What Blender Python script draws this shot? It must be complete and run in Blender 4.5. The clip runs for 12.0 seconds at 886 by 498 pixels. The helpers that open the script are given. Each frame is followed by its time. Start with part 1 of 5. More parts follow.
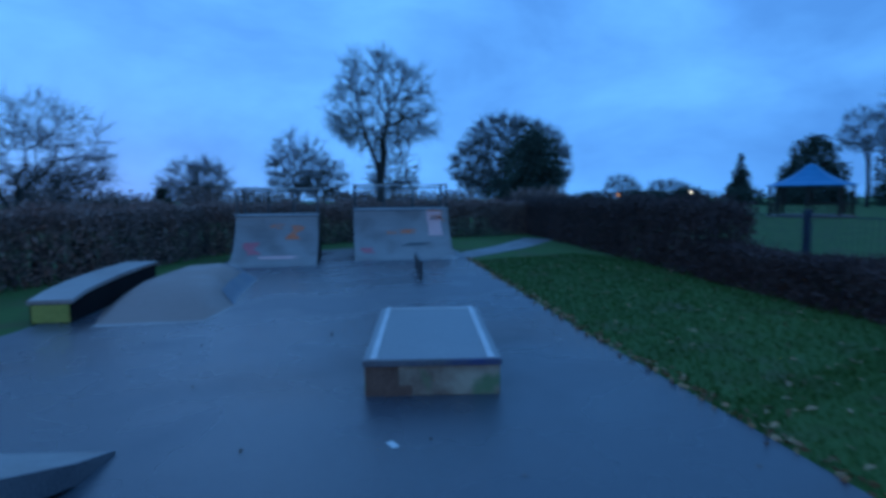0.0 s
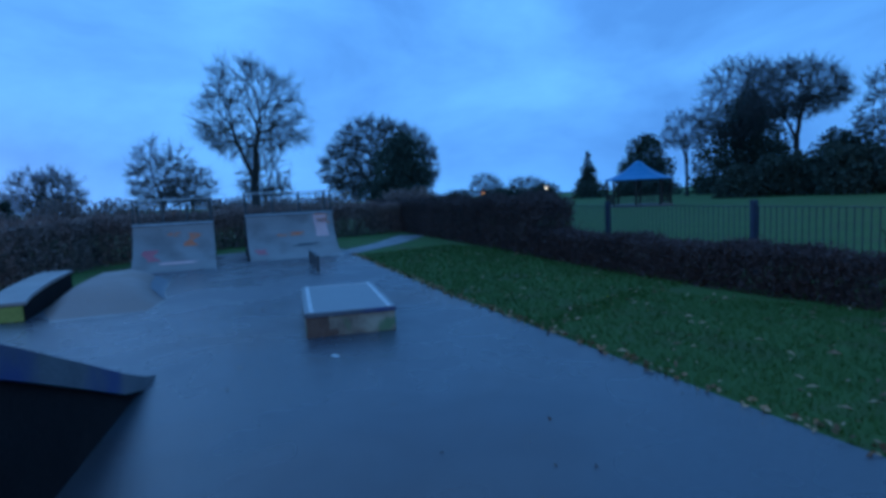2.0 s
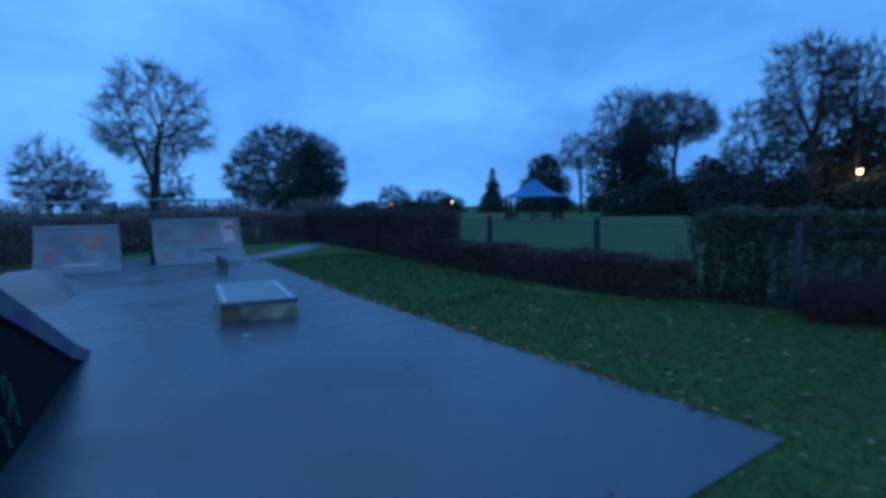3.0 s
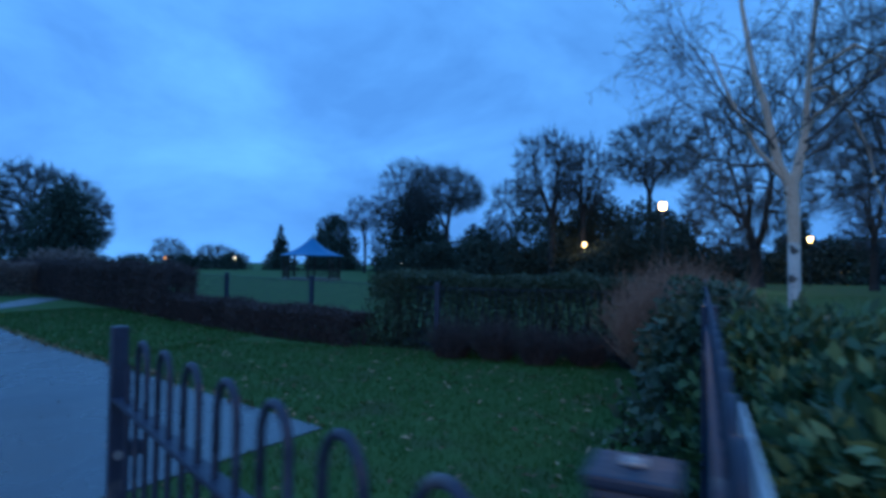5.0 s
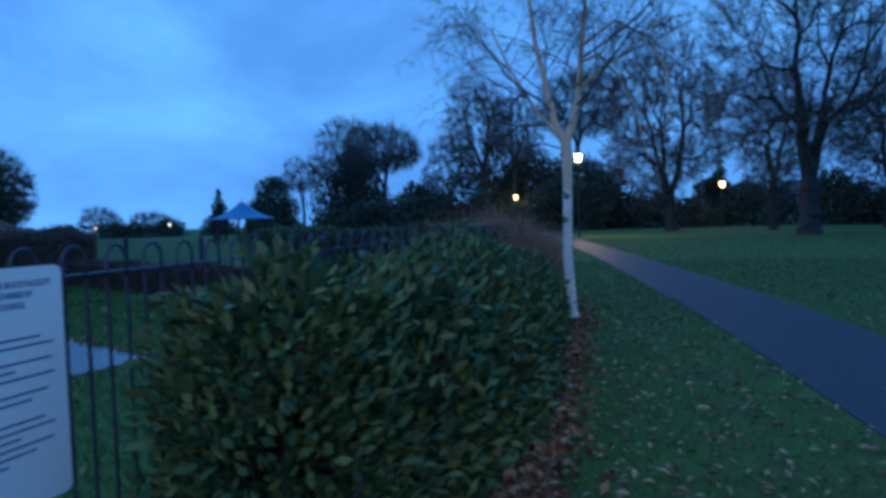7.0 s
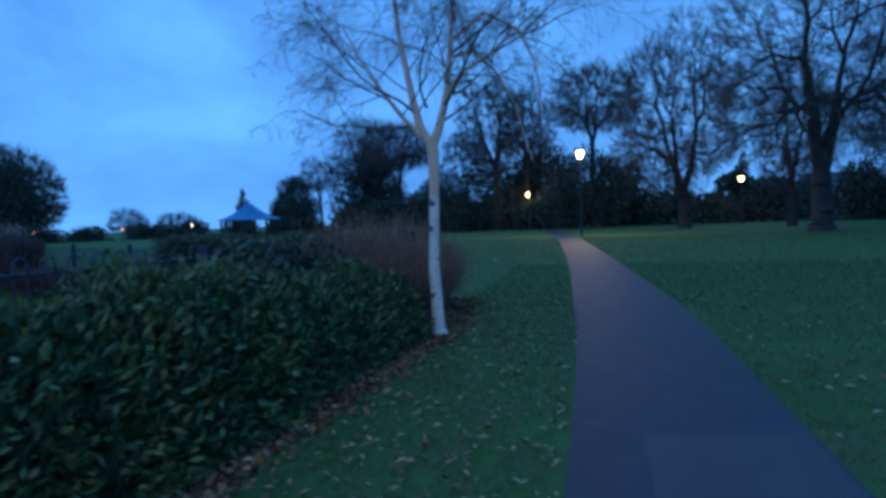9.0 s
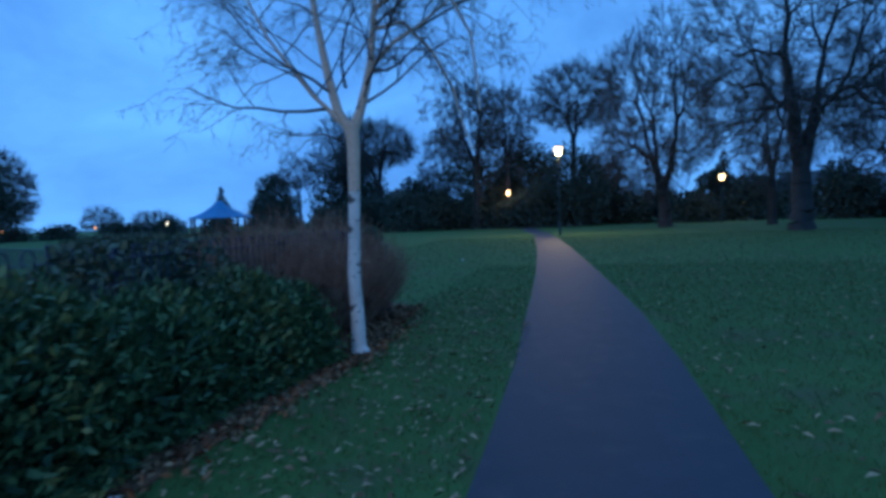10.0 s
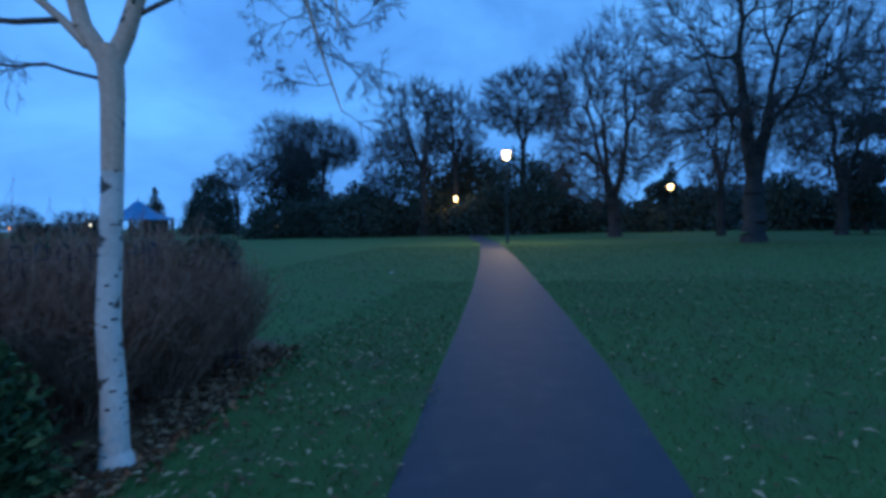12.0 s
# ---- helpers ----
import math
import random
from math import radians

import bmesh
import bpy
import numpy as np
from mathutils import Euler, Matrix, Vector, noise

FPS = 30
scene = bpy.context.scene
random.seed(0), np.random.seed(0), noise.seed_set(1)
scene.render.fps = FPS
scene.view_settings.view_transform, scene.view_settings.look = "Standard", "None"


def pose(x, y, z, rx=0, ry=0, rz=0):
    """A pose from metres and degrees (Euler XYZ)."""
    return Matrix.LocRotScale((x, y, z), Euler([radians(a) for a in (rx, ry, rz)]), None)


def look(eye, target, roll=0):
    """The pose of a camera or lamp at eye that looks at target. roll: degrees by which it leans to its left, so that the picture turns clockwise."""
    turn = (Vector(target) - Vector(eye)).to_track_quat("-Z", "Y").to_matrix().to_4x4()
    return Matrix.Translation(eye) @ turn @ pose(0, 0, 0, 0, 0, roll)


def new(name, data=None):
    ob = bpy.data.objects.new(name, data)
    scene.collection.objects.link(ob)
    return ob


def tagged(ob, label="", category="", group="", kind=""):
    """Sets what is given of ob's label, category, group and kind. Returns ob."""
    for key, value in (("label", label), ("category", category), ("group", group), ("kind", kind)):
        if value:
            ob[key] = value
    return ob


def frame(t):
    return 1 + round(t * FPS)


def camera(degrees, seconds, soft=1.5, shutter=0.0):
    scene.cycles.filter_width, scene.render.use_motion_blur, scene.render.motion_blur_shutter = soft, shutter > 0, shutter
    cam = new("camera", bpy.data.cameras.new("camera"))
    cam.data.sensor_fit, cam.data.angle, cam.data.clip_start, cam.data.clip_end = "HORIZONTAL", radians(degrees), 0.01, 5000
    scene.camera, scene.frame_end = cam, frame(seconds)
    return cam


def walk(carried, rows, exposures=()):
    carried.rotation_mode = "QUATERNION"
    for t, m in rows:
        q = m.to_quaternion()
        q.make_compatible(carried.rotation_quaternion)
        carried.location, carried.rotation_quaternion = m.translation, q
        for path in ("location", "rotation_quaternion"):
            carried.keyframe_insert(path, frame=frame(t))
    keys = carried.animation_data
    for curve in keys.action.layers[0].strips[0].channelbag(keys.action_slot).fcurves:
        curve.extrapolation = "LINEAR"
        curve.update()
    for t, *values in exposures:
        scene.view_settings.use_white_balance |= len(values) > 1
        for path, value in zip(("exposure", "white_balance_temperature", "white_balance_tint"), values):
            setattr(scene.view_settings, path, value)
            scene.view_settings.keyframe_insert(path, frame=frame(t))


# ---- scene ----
cam = camera(75.18, 12.0, soft=3.6, shutter=0.4)
PATH = [
    (0.00, pose(-6.896, 4.977, 1.617, 84.98, 0.47, 58.06)),
    (0.50, pose(-6.276, 4.464, 1.684, 84.61, 2.15, 48.87)),
    (1.00, pose(-5.917, 4.056, 1.660, 84.57, 2.76, 46.02)),
    (1.50, pose(-5.488, 3.658, 1.628, 84.51, 3.11, 46.11)),
    (2.00, pose(-5.003, 3.233, 1.667, 84.75, 2.56, 45.29)),
    (2.50, pose(-4.476, 2.800, 1.676, 84.86, 1.29, 43.01)),
    (3.00, pose(-3.621, 2.138, 1.682, 85.65, 0.91, 36.34)),
    (3.50, pose(-3.175, 1.677, 1.718, 87.63, -1.19, 27.92)),
    (3.70, pose(-2.903, 1.537, 1.737, 88.93, -2.08, 26.73)),
    (5.30, pose(-0.945, 1.342, 1.689, 91.64, -0.34, 14.64)),
    (5.50, pose(-0.795, 1.377, 1.679, 91.01, -0.05, 14.04)),
    (6.00, pose(-0.330, 1.208, 1.633, 89.21, 0.29, 12.78)),
    (6.50, pose(0.347, 0.811, 1.611, 87.49, 0.68, 11.42)),
    (7.00, pose(0.985, 0.491, 1.607, 87.24, 1.50, 11.41)),
    (9.00, pose(3.411, 1.679, 1.715, 87.05, 2.05, 14.57)),
    (9.50, pose(3.741, 2.310, 1.704, 86.83, 1.87, 14.14)),
    (10.00, pose(3.898, 3.069, 1.695, 86.83, 2.01, 13.16)),
    (10.50, pose(3.971, 3.949, 1.664, 88.05, 3.33, 12.40)),
    (11.00, pose(4.020, 4.759, 1.663, 87.97, 2.51, 10.96)),
    (11.50, pose(4.053, 5.545, 1.668, 87.79, 1.65, 9.23)),
    (12.00, pose(4.024, 6.300, 1.661, 87.34, 1.09, 8.37)),
]
walk(cam, PATH, [(0.0, 0.04), (2.5, 0.09), (5.3, 0.13), (7.0, 0.13), (12.0, 0.17)])
SKY = 1.42
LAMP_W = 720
# ---------------------------------------------------------------- world and light
world = bpy.data.worlds.new("dusk_sky")
scene.world = world
world.use_nodes = True
wn, wl = world.node_tree.nodes, world.node_tree.links
wn.clear()
w_out = wn.new("ShaderNodeOutputWorld")
w_bg = wn.new("ShaderNodeBackground")
w_co = wn.new("ShaderNodeTexCoord")
w_map = wn.new("ShaderNodeMapping")
w_map.inputs["Scale"].default_value = (1.6, 1.6, 3.4)
w_map.inputs["Rotation"].default_value = (0.1, 0.15, 0.6)
w_noise = wn.new("ShaderNodeTexNoise")
w_noise.inputs["Scale"].default_value = 1.5
w_noise.inputs["Detail"].default_value = 6.0
w_noise.inputs["Roughness"].default_value = 0.56
w_noise.inputs["Distortion"].default_value = 0.3
w_ramp = wn.new("ShaderNodeValToRGB")
w_ramp.color_ramp.elements[0].position = 0.36
w_ramp.color_ramp.elements[0].color = (0.054, 0.205, 0.560, 1)
w_ramp.color_ramp.elements[1].position = 0.68
w_ramp.color_ramp.elements[1].color = (0.096, 0.340, 0.825, 1)
# the afterglow is in the west, the east is darker
w_grad = wn.new("ShaderNodeVectorMath")
w_grad.operation = "DOT_PRODUCT"
w_grad.inputs[1].default_value = (-0.85, -0.05, 0.1)
w_gmap = wn.new("ShaderNodeMapRange")
w_gmap.inputs["From Min"].default_value = -1.0
w_gmap.inputs["From Max"].default_value = 1.0
w_gmap.inputs["To Min"].default_value = 0.84
w_gmap.inputs["To Max"].default_value = 1.14
w_mul = wn.new("ShaderNodeVectorMath")
w_mul.operation = "SCALE"
w_sky = wn.new("ShaderNodeTexSky")
w_sky.sky_type = "NISHITA"
w_sky.sun_disc = False
w_sky.sun_elevation = radians(1.0)
w_sky.sun_rotation = radians(-90)
w_sks = wn.new("ShaderNodeVectorMath")
w_sks.operation = "SCALE"
w_sks.inputs["Scale"].default_value = 0.002
w_add = wn.new("ShaderNodeVectorMath")
w_add.operation = "ADD"
wl.new(w_co.outputs["Generated"], w_map.inputs["Vector"])
wl.new(w_map.outputs["Vector"], w_noise.inputs["Vector"])
wl.new(w_noise.outputs["Fac"], w_ramp.inputs["Fac"])
wl.new(w_co.outputs["Generated"], w_grad.inputs[0])
wl.new(w_grad.outputs["Value"], w_gmap.inputs["Value"])
wl.new(w_ramp.outputs["Color"], w_mul.inputs[0])
wl.new(w_gmap.outputs["Result"], w_mul.inputs["Scale"])
wl.new(w_sky.outputs["Color"], w_sks.inputs[0])
wl.new(w_mul.outputs["Vector"], w_add.inputs[0])
wl.new(w_sks.outputs["Vector"], w_add.inputs[1])
wl.new(w_add.outputs["Vector"], w_bg.inputs["Color"])
w_bg.inputs["Strength"].default_value = SKY
wl.new(w_bg.outputs["Background"], w_out.inputs["Surface"])

sun_data = bpy.data.lights.new("sun", "SUN")
sun_data.energy, sun_data.angle, sun_data.color = 0.12, radians(60), (0.45, 0.65, 1.0)
sun = new("sun", sun_data)
sun.matrix_world = look((-60, -5, 40), (0, 0, 0))


# ---------------------------------------------------------------- helpers
def material(name, dark, light, rough=0.8, scale=6.0, fine=60.0, bump=0.3, metal=0.0, island=0.0, rough_to=None, fine_amount=0.5, stains=None, spec=0.5):
    """Two-scale noise colour, fine bump; stains: (colour, scale, from, to)."""
    m = bpy.data.materials.new(name)
    m.use_nodes = True
    n, l = m.node_tree.nodes, m.node_tree.links
    b = n["Principled BSDF"]
    b.inputs["Metallic"].default_value = metal
    b.inputs["Specular IOR Level"].default_value = spec
    co = n.new("ShaderNodeNewGeometry")
    big, small = n.new("ShaderNodeTexNoise"), n.new("ShaderNodeTexNoise")
    big.inputs["Scale"].default_value, big.inputs["Detail"].default_value = scale, 3
    small.inputs["Scale"].default_value, small.inputs["Detail"].default_value = fine, 2
    l.new(co.outputs["Position"], big.inputs["Vector"])
    l.new(co.outputs["Position"], small.inputs["Vector"])
    mx = n.new("ShaderNodeMix")
    mx.inputs["Factor"].default_value = fine_amount
    l.new(big.outputs["Fac"], mx.inputs["A"])
    l.new(small.outputs["Fac"], mx.inputs["B"])
    fac = mx.outputs["Result"]
    if island:
        ad = n.new("ShaderNodeMath")
        ad.operation = "MULTIPLY_ADD"
        ad.inputs[1].default_value, ad.inputs[2].default_value = island, -island / 2
        l.new(co.outputs["Random Per Island"], ad.inputs[0])
        ad2 = n.new("ShaderNodeMath")
        ad2.operation = "ADD"
        l.new(ad.outputs[0], ad2.inputs[0])
        l.new(fac, ad2.inputs[1])
        fac = ad2.outputs[0]
    ramp = n.new("ShaderNodeValToRGB")
    ramp.color_ramp.elements[0].position, ramp.color_ramp.elements[1].position = 0.33, 0.67
    ramp.color_ramp.elements[0].color, ramp.color_ramp.elements[1].color = (*dark, 1), (*light, 1)
    l.new(fac, ramp.inputs["Fac"])
    col = ramp.outputs["Color"]
    if stains:
        sc, ss, s0, s1 = stains
        sn = n.new("ShaderNodeTexNoise")
        sn.inputs["Scale"].default_value, sn.inputs["Detail"].default_value = ss, 4
        l.new(co.outputs["Position"], sn.inputs["Vector"])
        sr = n.new("ShaderNodeMapRange")
        sr.inputs["From Min"].default_value, sr.inputs["From Max"].default_value = s0, s1
        l.new(sn.outputs["Fac"], sr.inputs["Value"])
        cm = n.new("ShaderNodeMix")
        cm.data_type = "RGBA"
        l.new(sr.outputs["Result"], cm.inputs["Factor"])
        l.new(col, cm.inputs["A"])
        cm.inputs["B"].default_value = (*sc, 1)
        col = cm.outputs["Result"]
    l.new(col, b.inputs["Base Color"])
    if rough_to is None:
        b.inputs["Roughness"].default_value = rough
    else:
        rr = n.new("ShaderNodeMapRange")
        rr.inputs["From Min"].default_value, rr.inputs["From Max"].default_value = 0.38, 0.62
        rr.inputs["To Min"].default_value, rr.inputs["To Max"].default_value = rough, rough_to
        l.new(big.outputs["Fac"], rr.inputs["Value"])
        l.new(rr.outputs["Result"], b.inputs["Roughness"])
    if bump:
        bp = n.new("ShaderNodeBump")
        bp.inputs["Strength"].default_value, bp.inputs["Distance"].default_value = bump, 0.01
        l.new(small.outputs["Fac"], bp.inputs["Height"])
        l.new(bp.outputs["Normal"], b.inputs["Normal"])
    return m


def glow(name, colour, strength):
    m = bpy.data.materials.new(name)
    m.use_nodes = True
    b = m.node_tree.nodes["Principled BSDF"]
    b.inputs["Base Color"].default_value = (*colour, 1)
    b.inputs["Emission Color"].default_value = (*colour, 1)
    b.inputs["Emission Strength"].default_value = strength
    return m


def raw_mesh(name, verts, faces, mat, smooth=False):
    """A mesh from arrays; faces is an array with a fixed number of corners."""
    verts, faces = np.asarray(verts, np.float32), np.asarray(faces, np.int32)
    me = bpy.data.meshes.new(name)
    k = faces.shape[1]
    me.vertices.add(len(verts))
    me.vertices.foreach_set("co", verts.ravel())
    me.loops.add(faces.size)
    me.loops.foreach_set("vertex_index", faces.ravel())
    me.polygons.add(len(faces))
    me.polygons.foreach_set("loop_start", np.arange(0, faces.size, k, dtype=np.int32))
    if smooth:
        me.polygons.foreach_set("use_smooth", np.ones(len(faces), bool))
    me.materials.append(mat)
    me.update(calc_edges=True)
    return me


def part(name, bm, mat, parent=None, label="", at=None):
    """Links a bmesh (or mesh data) as one mesh object under a thing or a part."""
    if isinstance(bm, bmesh.types.BMesh):
        me = bpy.data.meshes.new(name)
        bmesh.ops.recalc_face_normals(bm, faces=bm.faces)
        bm.to_mesh(me)
        bm.free()
        me.materials.append(mat)
    else:
        me = bm
    ob = new(name, me)
    if parent is not None:
        ob.parent = parent
    if at is not None:
        ob.matrix_basis = at
    if label:
        tagged(ob, label)
    return ob


def thing(name, label, category, at=None, group="", kind=""):
    ob = new(name)
    if at is not None:
        ob.matrix_basis = at
    return tagged(ob, label, category, group, kind)


def box(sx, sy, sz, at=(0, 0, 0), bevel=0.0, bm=None, turn=None):
    """A bevelled box, centred in x and y, standing on at."""
    b2 = bmesh.new()
    bmesh.ops.create_cube(b2, size=1)
    bmesh.ops.scale(b2, vec=(sx, sy, sz), verts=b2.verts)
    if bevel:
        bmesh.ops.bevel(b2, geom=b2.edges[:], offset=bevel, segments=2, affect="EDGES", profile=0.6)
    m = Matrix.Translation(Vector(at) + Vector((0, 0, sz / 2)))
    if turn is not None:
        m = Matrix.Translation(Vector(at)) @ turn @ Matrix.Translation((0, 0, sz / 2))
    b2.transform(m)
    if bm is None:
        return b2
    tmp = bpy.data.meshes.new("tmp")
    b2.to_mesh(tmp)
    b2.free()
    bm.from_mesh(tmp)
    bpy.data.meshes.remove(tmp)
    return bm


def prism(outline, z0, z1, bevel=0.0):
    """A slab over a plan outline."""
    bm = bmesh.new()
    f = bm.faces.new([bm.verts.new((x, y, z0)) for x, y in outline])
    r = bmesh.ops.extrude_face_region(bm, geom=[f])
    bmesh.ops.translate(bm, vec=(0, 0, z1 - z0), verts=[v for v in r["geom"] if isinstance(v, bmesh.types.BMVert)])
    if bevel:
        top = [e for e in bm.edges if all(abs(v.co.z - z1) < 1e-5 for v in e.verts)]
        bmesh.ops.bevel(bm, geom=top, offset=bevel, segments=2, affect="EDGES")
    return bm


def profile(points, width):
    """A side profile in x and z, extruded along y from 0 to width."""
    bm = bmesh.new()
    f = bm.faces.new([bm.verts.new((x, 0, z)) for x, z in points])
    r = bmesh.ops.extrude_face_region(bm, geom=[f])
    bmesh.ops.translate(bm, vec=(0, width, 0), verts=[v for v in r["geom"] if isinstance(v, bmesh.types.BMVert)])
    return bm


def tube_arrays(p0, p1, r0, r1, sides):
    """Tapered prisms between arrays of points."""
    p0, p1 = np.asarray(p0, float), np.asarray(p1, float)
    d = p1 - p0
    d /= np.linalg.norm(d, axis=1, keepdims=True) + 1e-9
    ref = np.where(np.abs(d[:, 2:3]) > 0.9, np.array([[1.0, 0, 0]]), np.array([[0, 0, 1.0]]))
    a = np.cross(d, ref)
    a /= np.linalg.norm(a, axis=1, keepdims=True) + 1e-9
    b = np.cross(d, a)
    ang = np.arange(sides) * 2 * math.pi / sides
    ring = a[:, None] * np.cos(ang)[None, :, None] + b[:, None] * np.sin(ang)[None, :, None]
    v = np.concatenate([p0[:, None] + ring * np.asarray(r0)[:, None, None], p1[:, None] + ring * np.asarray(r1)[:, None, None]], 1)
    base = (np.arange(len(p0)) * 2 * sides)[:, None]
    i = np.arange(sides)
    q = np.stack([i, (i + 1) % sides, sides + (i + 1) % sides, sides + i], 1)
    f = (base[:, :, None] + q[None]).reshape(-1, 4)
    return v.reshape(-1, 3), f


def joined(chunks):
    vs, fs, n = [], [], 0
    for v, f in chunks:
        vs.append(v)
        fs.append(f + n)
        n += len(v)
    return np.concatenate(vs), np.concatenate(fs)


def pipe(points, radius, sides=8):
    """A bent pipe through the points, with shared rings."""
    bm = bmesh.new()
    rings = []
    pts = [Vector(p) for p in points]
    for i, p in enumerate(pts):
        d = (pts[min(i + 1, len(pts) - 1)] - pts[max(i - 1, 0)]).normalized()
        ref = Vector((0, 1, 0)) if abs(d.y) < 0.9 else Vector((1, 0, 0))
        a = d.cross(ref).normalized()
        b = d.cross(a)
        rings.append([bm.verts.new(p + (a * math.cos(k * 2 * math.pi / sides) + b * math.sin(k * 2 * math.pi / sides)) * radius) for k in range(sides)])
    for r0, r1 in zip(rings, rings[1:]):
        for k in range(sides):
            bm.faces.new((r0[k], r0[(k + 1) % sides], r1[(k + 1) % sides], r1[k]))
    bm.faces.new(rings[0])
    bm.faces.new(rings[-1])
    return bm


# ---------------------------------------------------------------- materials
M_GRASS = material("grass_ground", (0.044, 0.100, 0.026), (0.076, 0.146, 0.042), 0.95, 0.5, 40, 0.8, stains=((0.088, 0.096, 0.045), 1.1, 0.52, 0.72), spec=0.2)
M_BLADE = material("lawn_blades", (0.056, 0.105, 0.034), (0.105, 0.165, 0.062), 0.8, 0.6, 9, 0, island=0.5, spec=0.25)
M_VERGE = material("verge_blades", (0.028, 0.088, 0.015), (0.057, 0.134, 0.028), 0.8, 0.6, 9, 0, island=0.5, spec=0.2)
M_ASPHALT = material("wet_asphalt", (0.052, 0.064, 0.080), (0.086, 0.102, 0.122), 0.15, 0.55, 120, 0.30, rough_to=0.42, fine_amount=0.45, stains=((0.080, 0.066, 0.070), 0.35, 0.50, 0.70))
M_PATH = material("path_tarmac", (0.021, 0.028, 0.041), (0.041, 0.049, 0.068), 0.62, 2.5, 140, 0.5, fine_amount=0.7, stains=((0.060, 0.060, 0.068), 3.0, 0.55, 0.8), spec=0.3)
M_FOOT = material("pale_footpath", (0.115, 0.120, 0.125), (0.185, 0.190, 0.195), 0.35, 2.0, 120, 0.3, rough_to=0.6)
M_PATCH = material("patched_tarmac", (0.044, 0.045, 0.052), (0.070, 0.070, 0.080), 0.62, 2.5, 140, 0.6, fine_amount=0.7, spec=0.3)
M_EDGE = material("edging_concrete", (0.12, 0.11, 0.10), (0.24, 0.22, 0.20), 0.8, 4, 60, 0.5)
M_CONC = material("ramp_concrete", (0.20, 0.19, 0.186), (0.32, 0.305, 0.295), 0.35, 1.2, 40, 0.25, rough_to=0.6, stains=((0.160, 0.138, 0.135), 1.3, 0.50, 0.74))
M_HUMP = material("bank_concrete", (0.19, 0.135, 0.120), (0.29, 0.215, 0.190), 0.45, 1.0, 40, 0.25, rough_to=0.65, spec=0.4)
M_BOXSIDE = material("box_side_paint", (0.15, 0.105, 0.080), (0.42, 0.41, 0.31), 0.55, 3.0, 30, 0.3, fine_amount=0.15, stains=((0.13, 0.24, 0.12), 2.6, 0.54, 0.66))
M_RUST = material("flaked_brown", (0.080, 0.046, 0.036), (0.190, 0.125, 0.092), 0.7, 4, 40, 0.4)
M_BOXTOP = material("box_top_steel", (0.15, 0.17, 0.18), (0.25, 0.27, 0.28), 0.4, 1.5, 60, 0.1, rough_to=0.5, metal=0.15)
M_PALE = material("worn_bright_edge", (0.42, 0.43, 0.43), (0.62, 0.63, 0.63), 0.45, 3, 50, 0.1, metal=0.1)
M_STEEL = material("worn_steel", (0.25, 0.26, 0.27), (0.45, 0.46, 0.47), 0.38, 3, 50, 0.1, metal=0.7)
# near-black side colour, far darker than the concrete of the decks
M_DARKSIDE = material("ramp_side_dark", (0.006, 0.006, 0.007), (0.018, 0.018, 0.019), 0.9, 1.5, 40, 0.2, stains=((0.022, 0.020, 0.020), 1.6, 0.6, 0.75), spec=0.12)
M_LIP = material("ramp_edge_steel", (0.08, 0.10, 0.12), (0.17, 0.20, 0.22), 0.45, 2.0, 50, 0.2, metal=0.2, stains=((0.035, 0.065, 0.20), 0.9, 0.5, 0.62))
M_MESH = material("guard_panel", (0.05, 0.065, 0.07), (0.09, 0.11, 0.12), 0.5, 3, 50, 0.1, metal=0.4)
M_ORANGE = material("orange_paint", (0.62, 0.13, 0.05), (0.74, 0.22, 0.10), 0.6, 5, 40, 0.1, stains=((0.30, 0.24, 0.22), 5, 0.52, 0.62))
M_PINK = material("pink_paint", (0.70, 0.38, 0.36), (0.80, 0.50, 0.48), 0.6, 5, 40, 0.1)
M_SIGNRED = material("red_paint", (0.45, 0.10, 0.12), (0.55, 0.16, 0.18), 0.6, 5, 40, 0.1)
M_BLUEP = material("blue_paint", (0.11, 0.15, 0.20), (0.18, 0.19, 0.21), 0.5, 1.6, 40, 0.1, fine_amount=0.2)
M_GREENP = material("green_paint", (0.03, 0.16, 0.08), (0.06, 0.26, 0.14), 0.6, 5, 40, 0.1)
M_YELLOWP = material("yellow_green_paint", (0.20, 0.26, 0.05), (0.38, 0.40, 0.10), 0.6, 3, 40, 0.1)
M_FENCE = material("fence_paint", (0.010, 0.016, 0.036), (0.022, 0.034, 0.066), 0.5, 5, 60, 0.15, stains=((0.10, 0.11, 0.12), 9, 0.62, 0.75))
M_SIGN = material("sign_white", (0.78, 0.78, 0.79), (0.86, 0.86, 0.86), 0.35, 2, 30, 0.0)
M_INK = material("sign_ink", (0.060, 0.080, 0.200), (0.095, 0.120, 0.270), 0.5, 5, 30, 0.0)
M_BARK = material("tree_bark", (0.030, 0.028, 0.028), (0.064, 0.059, 0.057), 0.9, 3, 30, 0.6, spec=0.2)
M_TWIG = material("tree_twigs", (0.050, 0.047, 0.048), (0.104, 0.098, 0.098), 0.9, 1, 10, 0, island=0.3, spec=0.3)
M_BIRCH = material("birch_bark", (0.56, 0.47, 0.41), (0.80, 0.70, 0.62), 0.75, 2.5, 26, 0.4, fine_amount=0.35, stains=((0.10, 0.075, 0.062), 7.0, 0.60, 0.65))
M_BIRCHUP = material("birch_upper_bark", (0.60, 0.37, 0.25), (0.82, 0.57, 0.42), 0.7, 2.5, 26, 0.3, stains=((0.10, 0.08, 0.07), 6, 0.64, 0.70))
M_BTWIG = material("birch_twigs", (0.085, 0.062, 0.056), (0.17, 0.130, 0.115), 0.85, 1, 10, 0, island=0.3, spec=0.2)
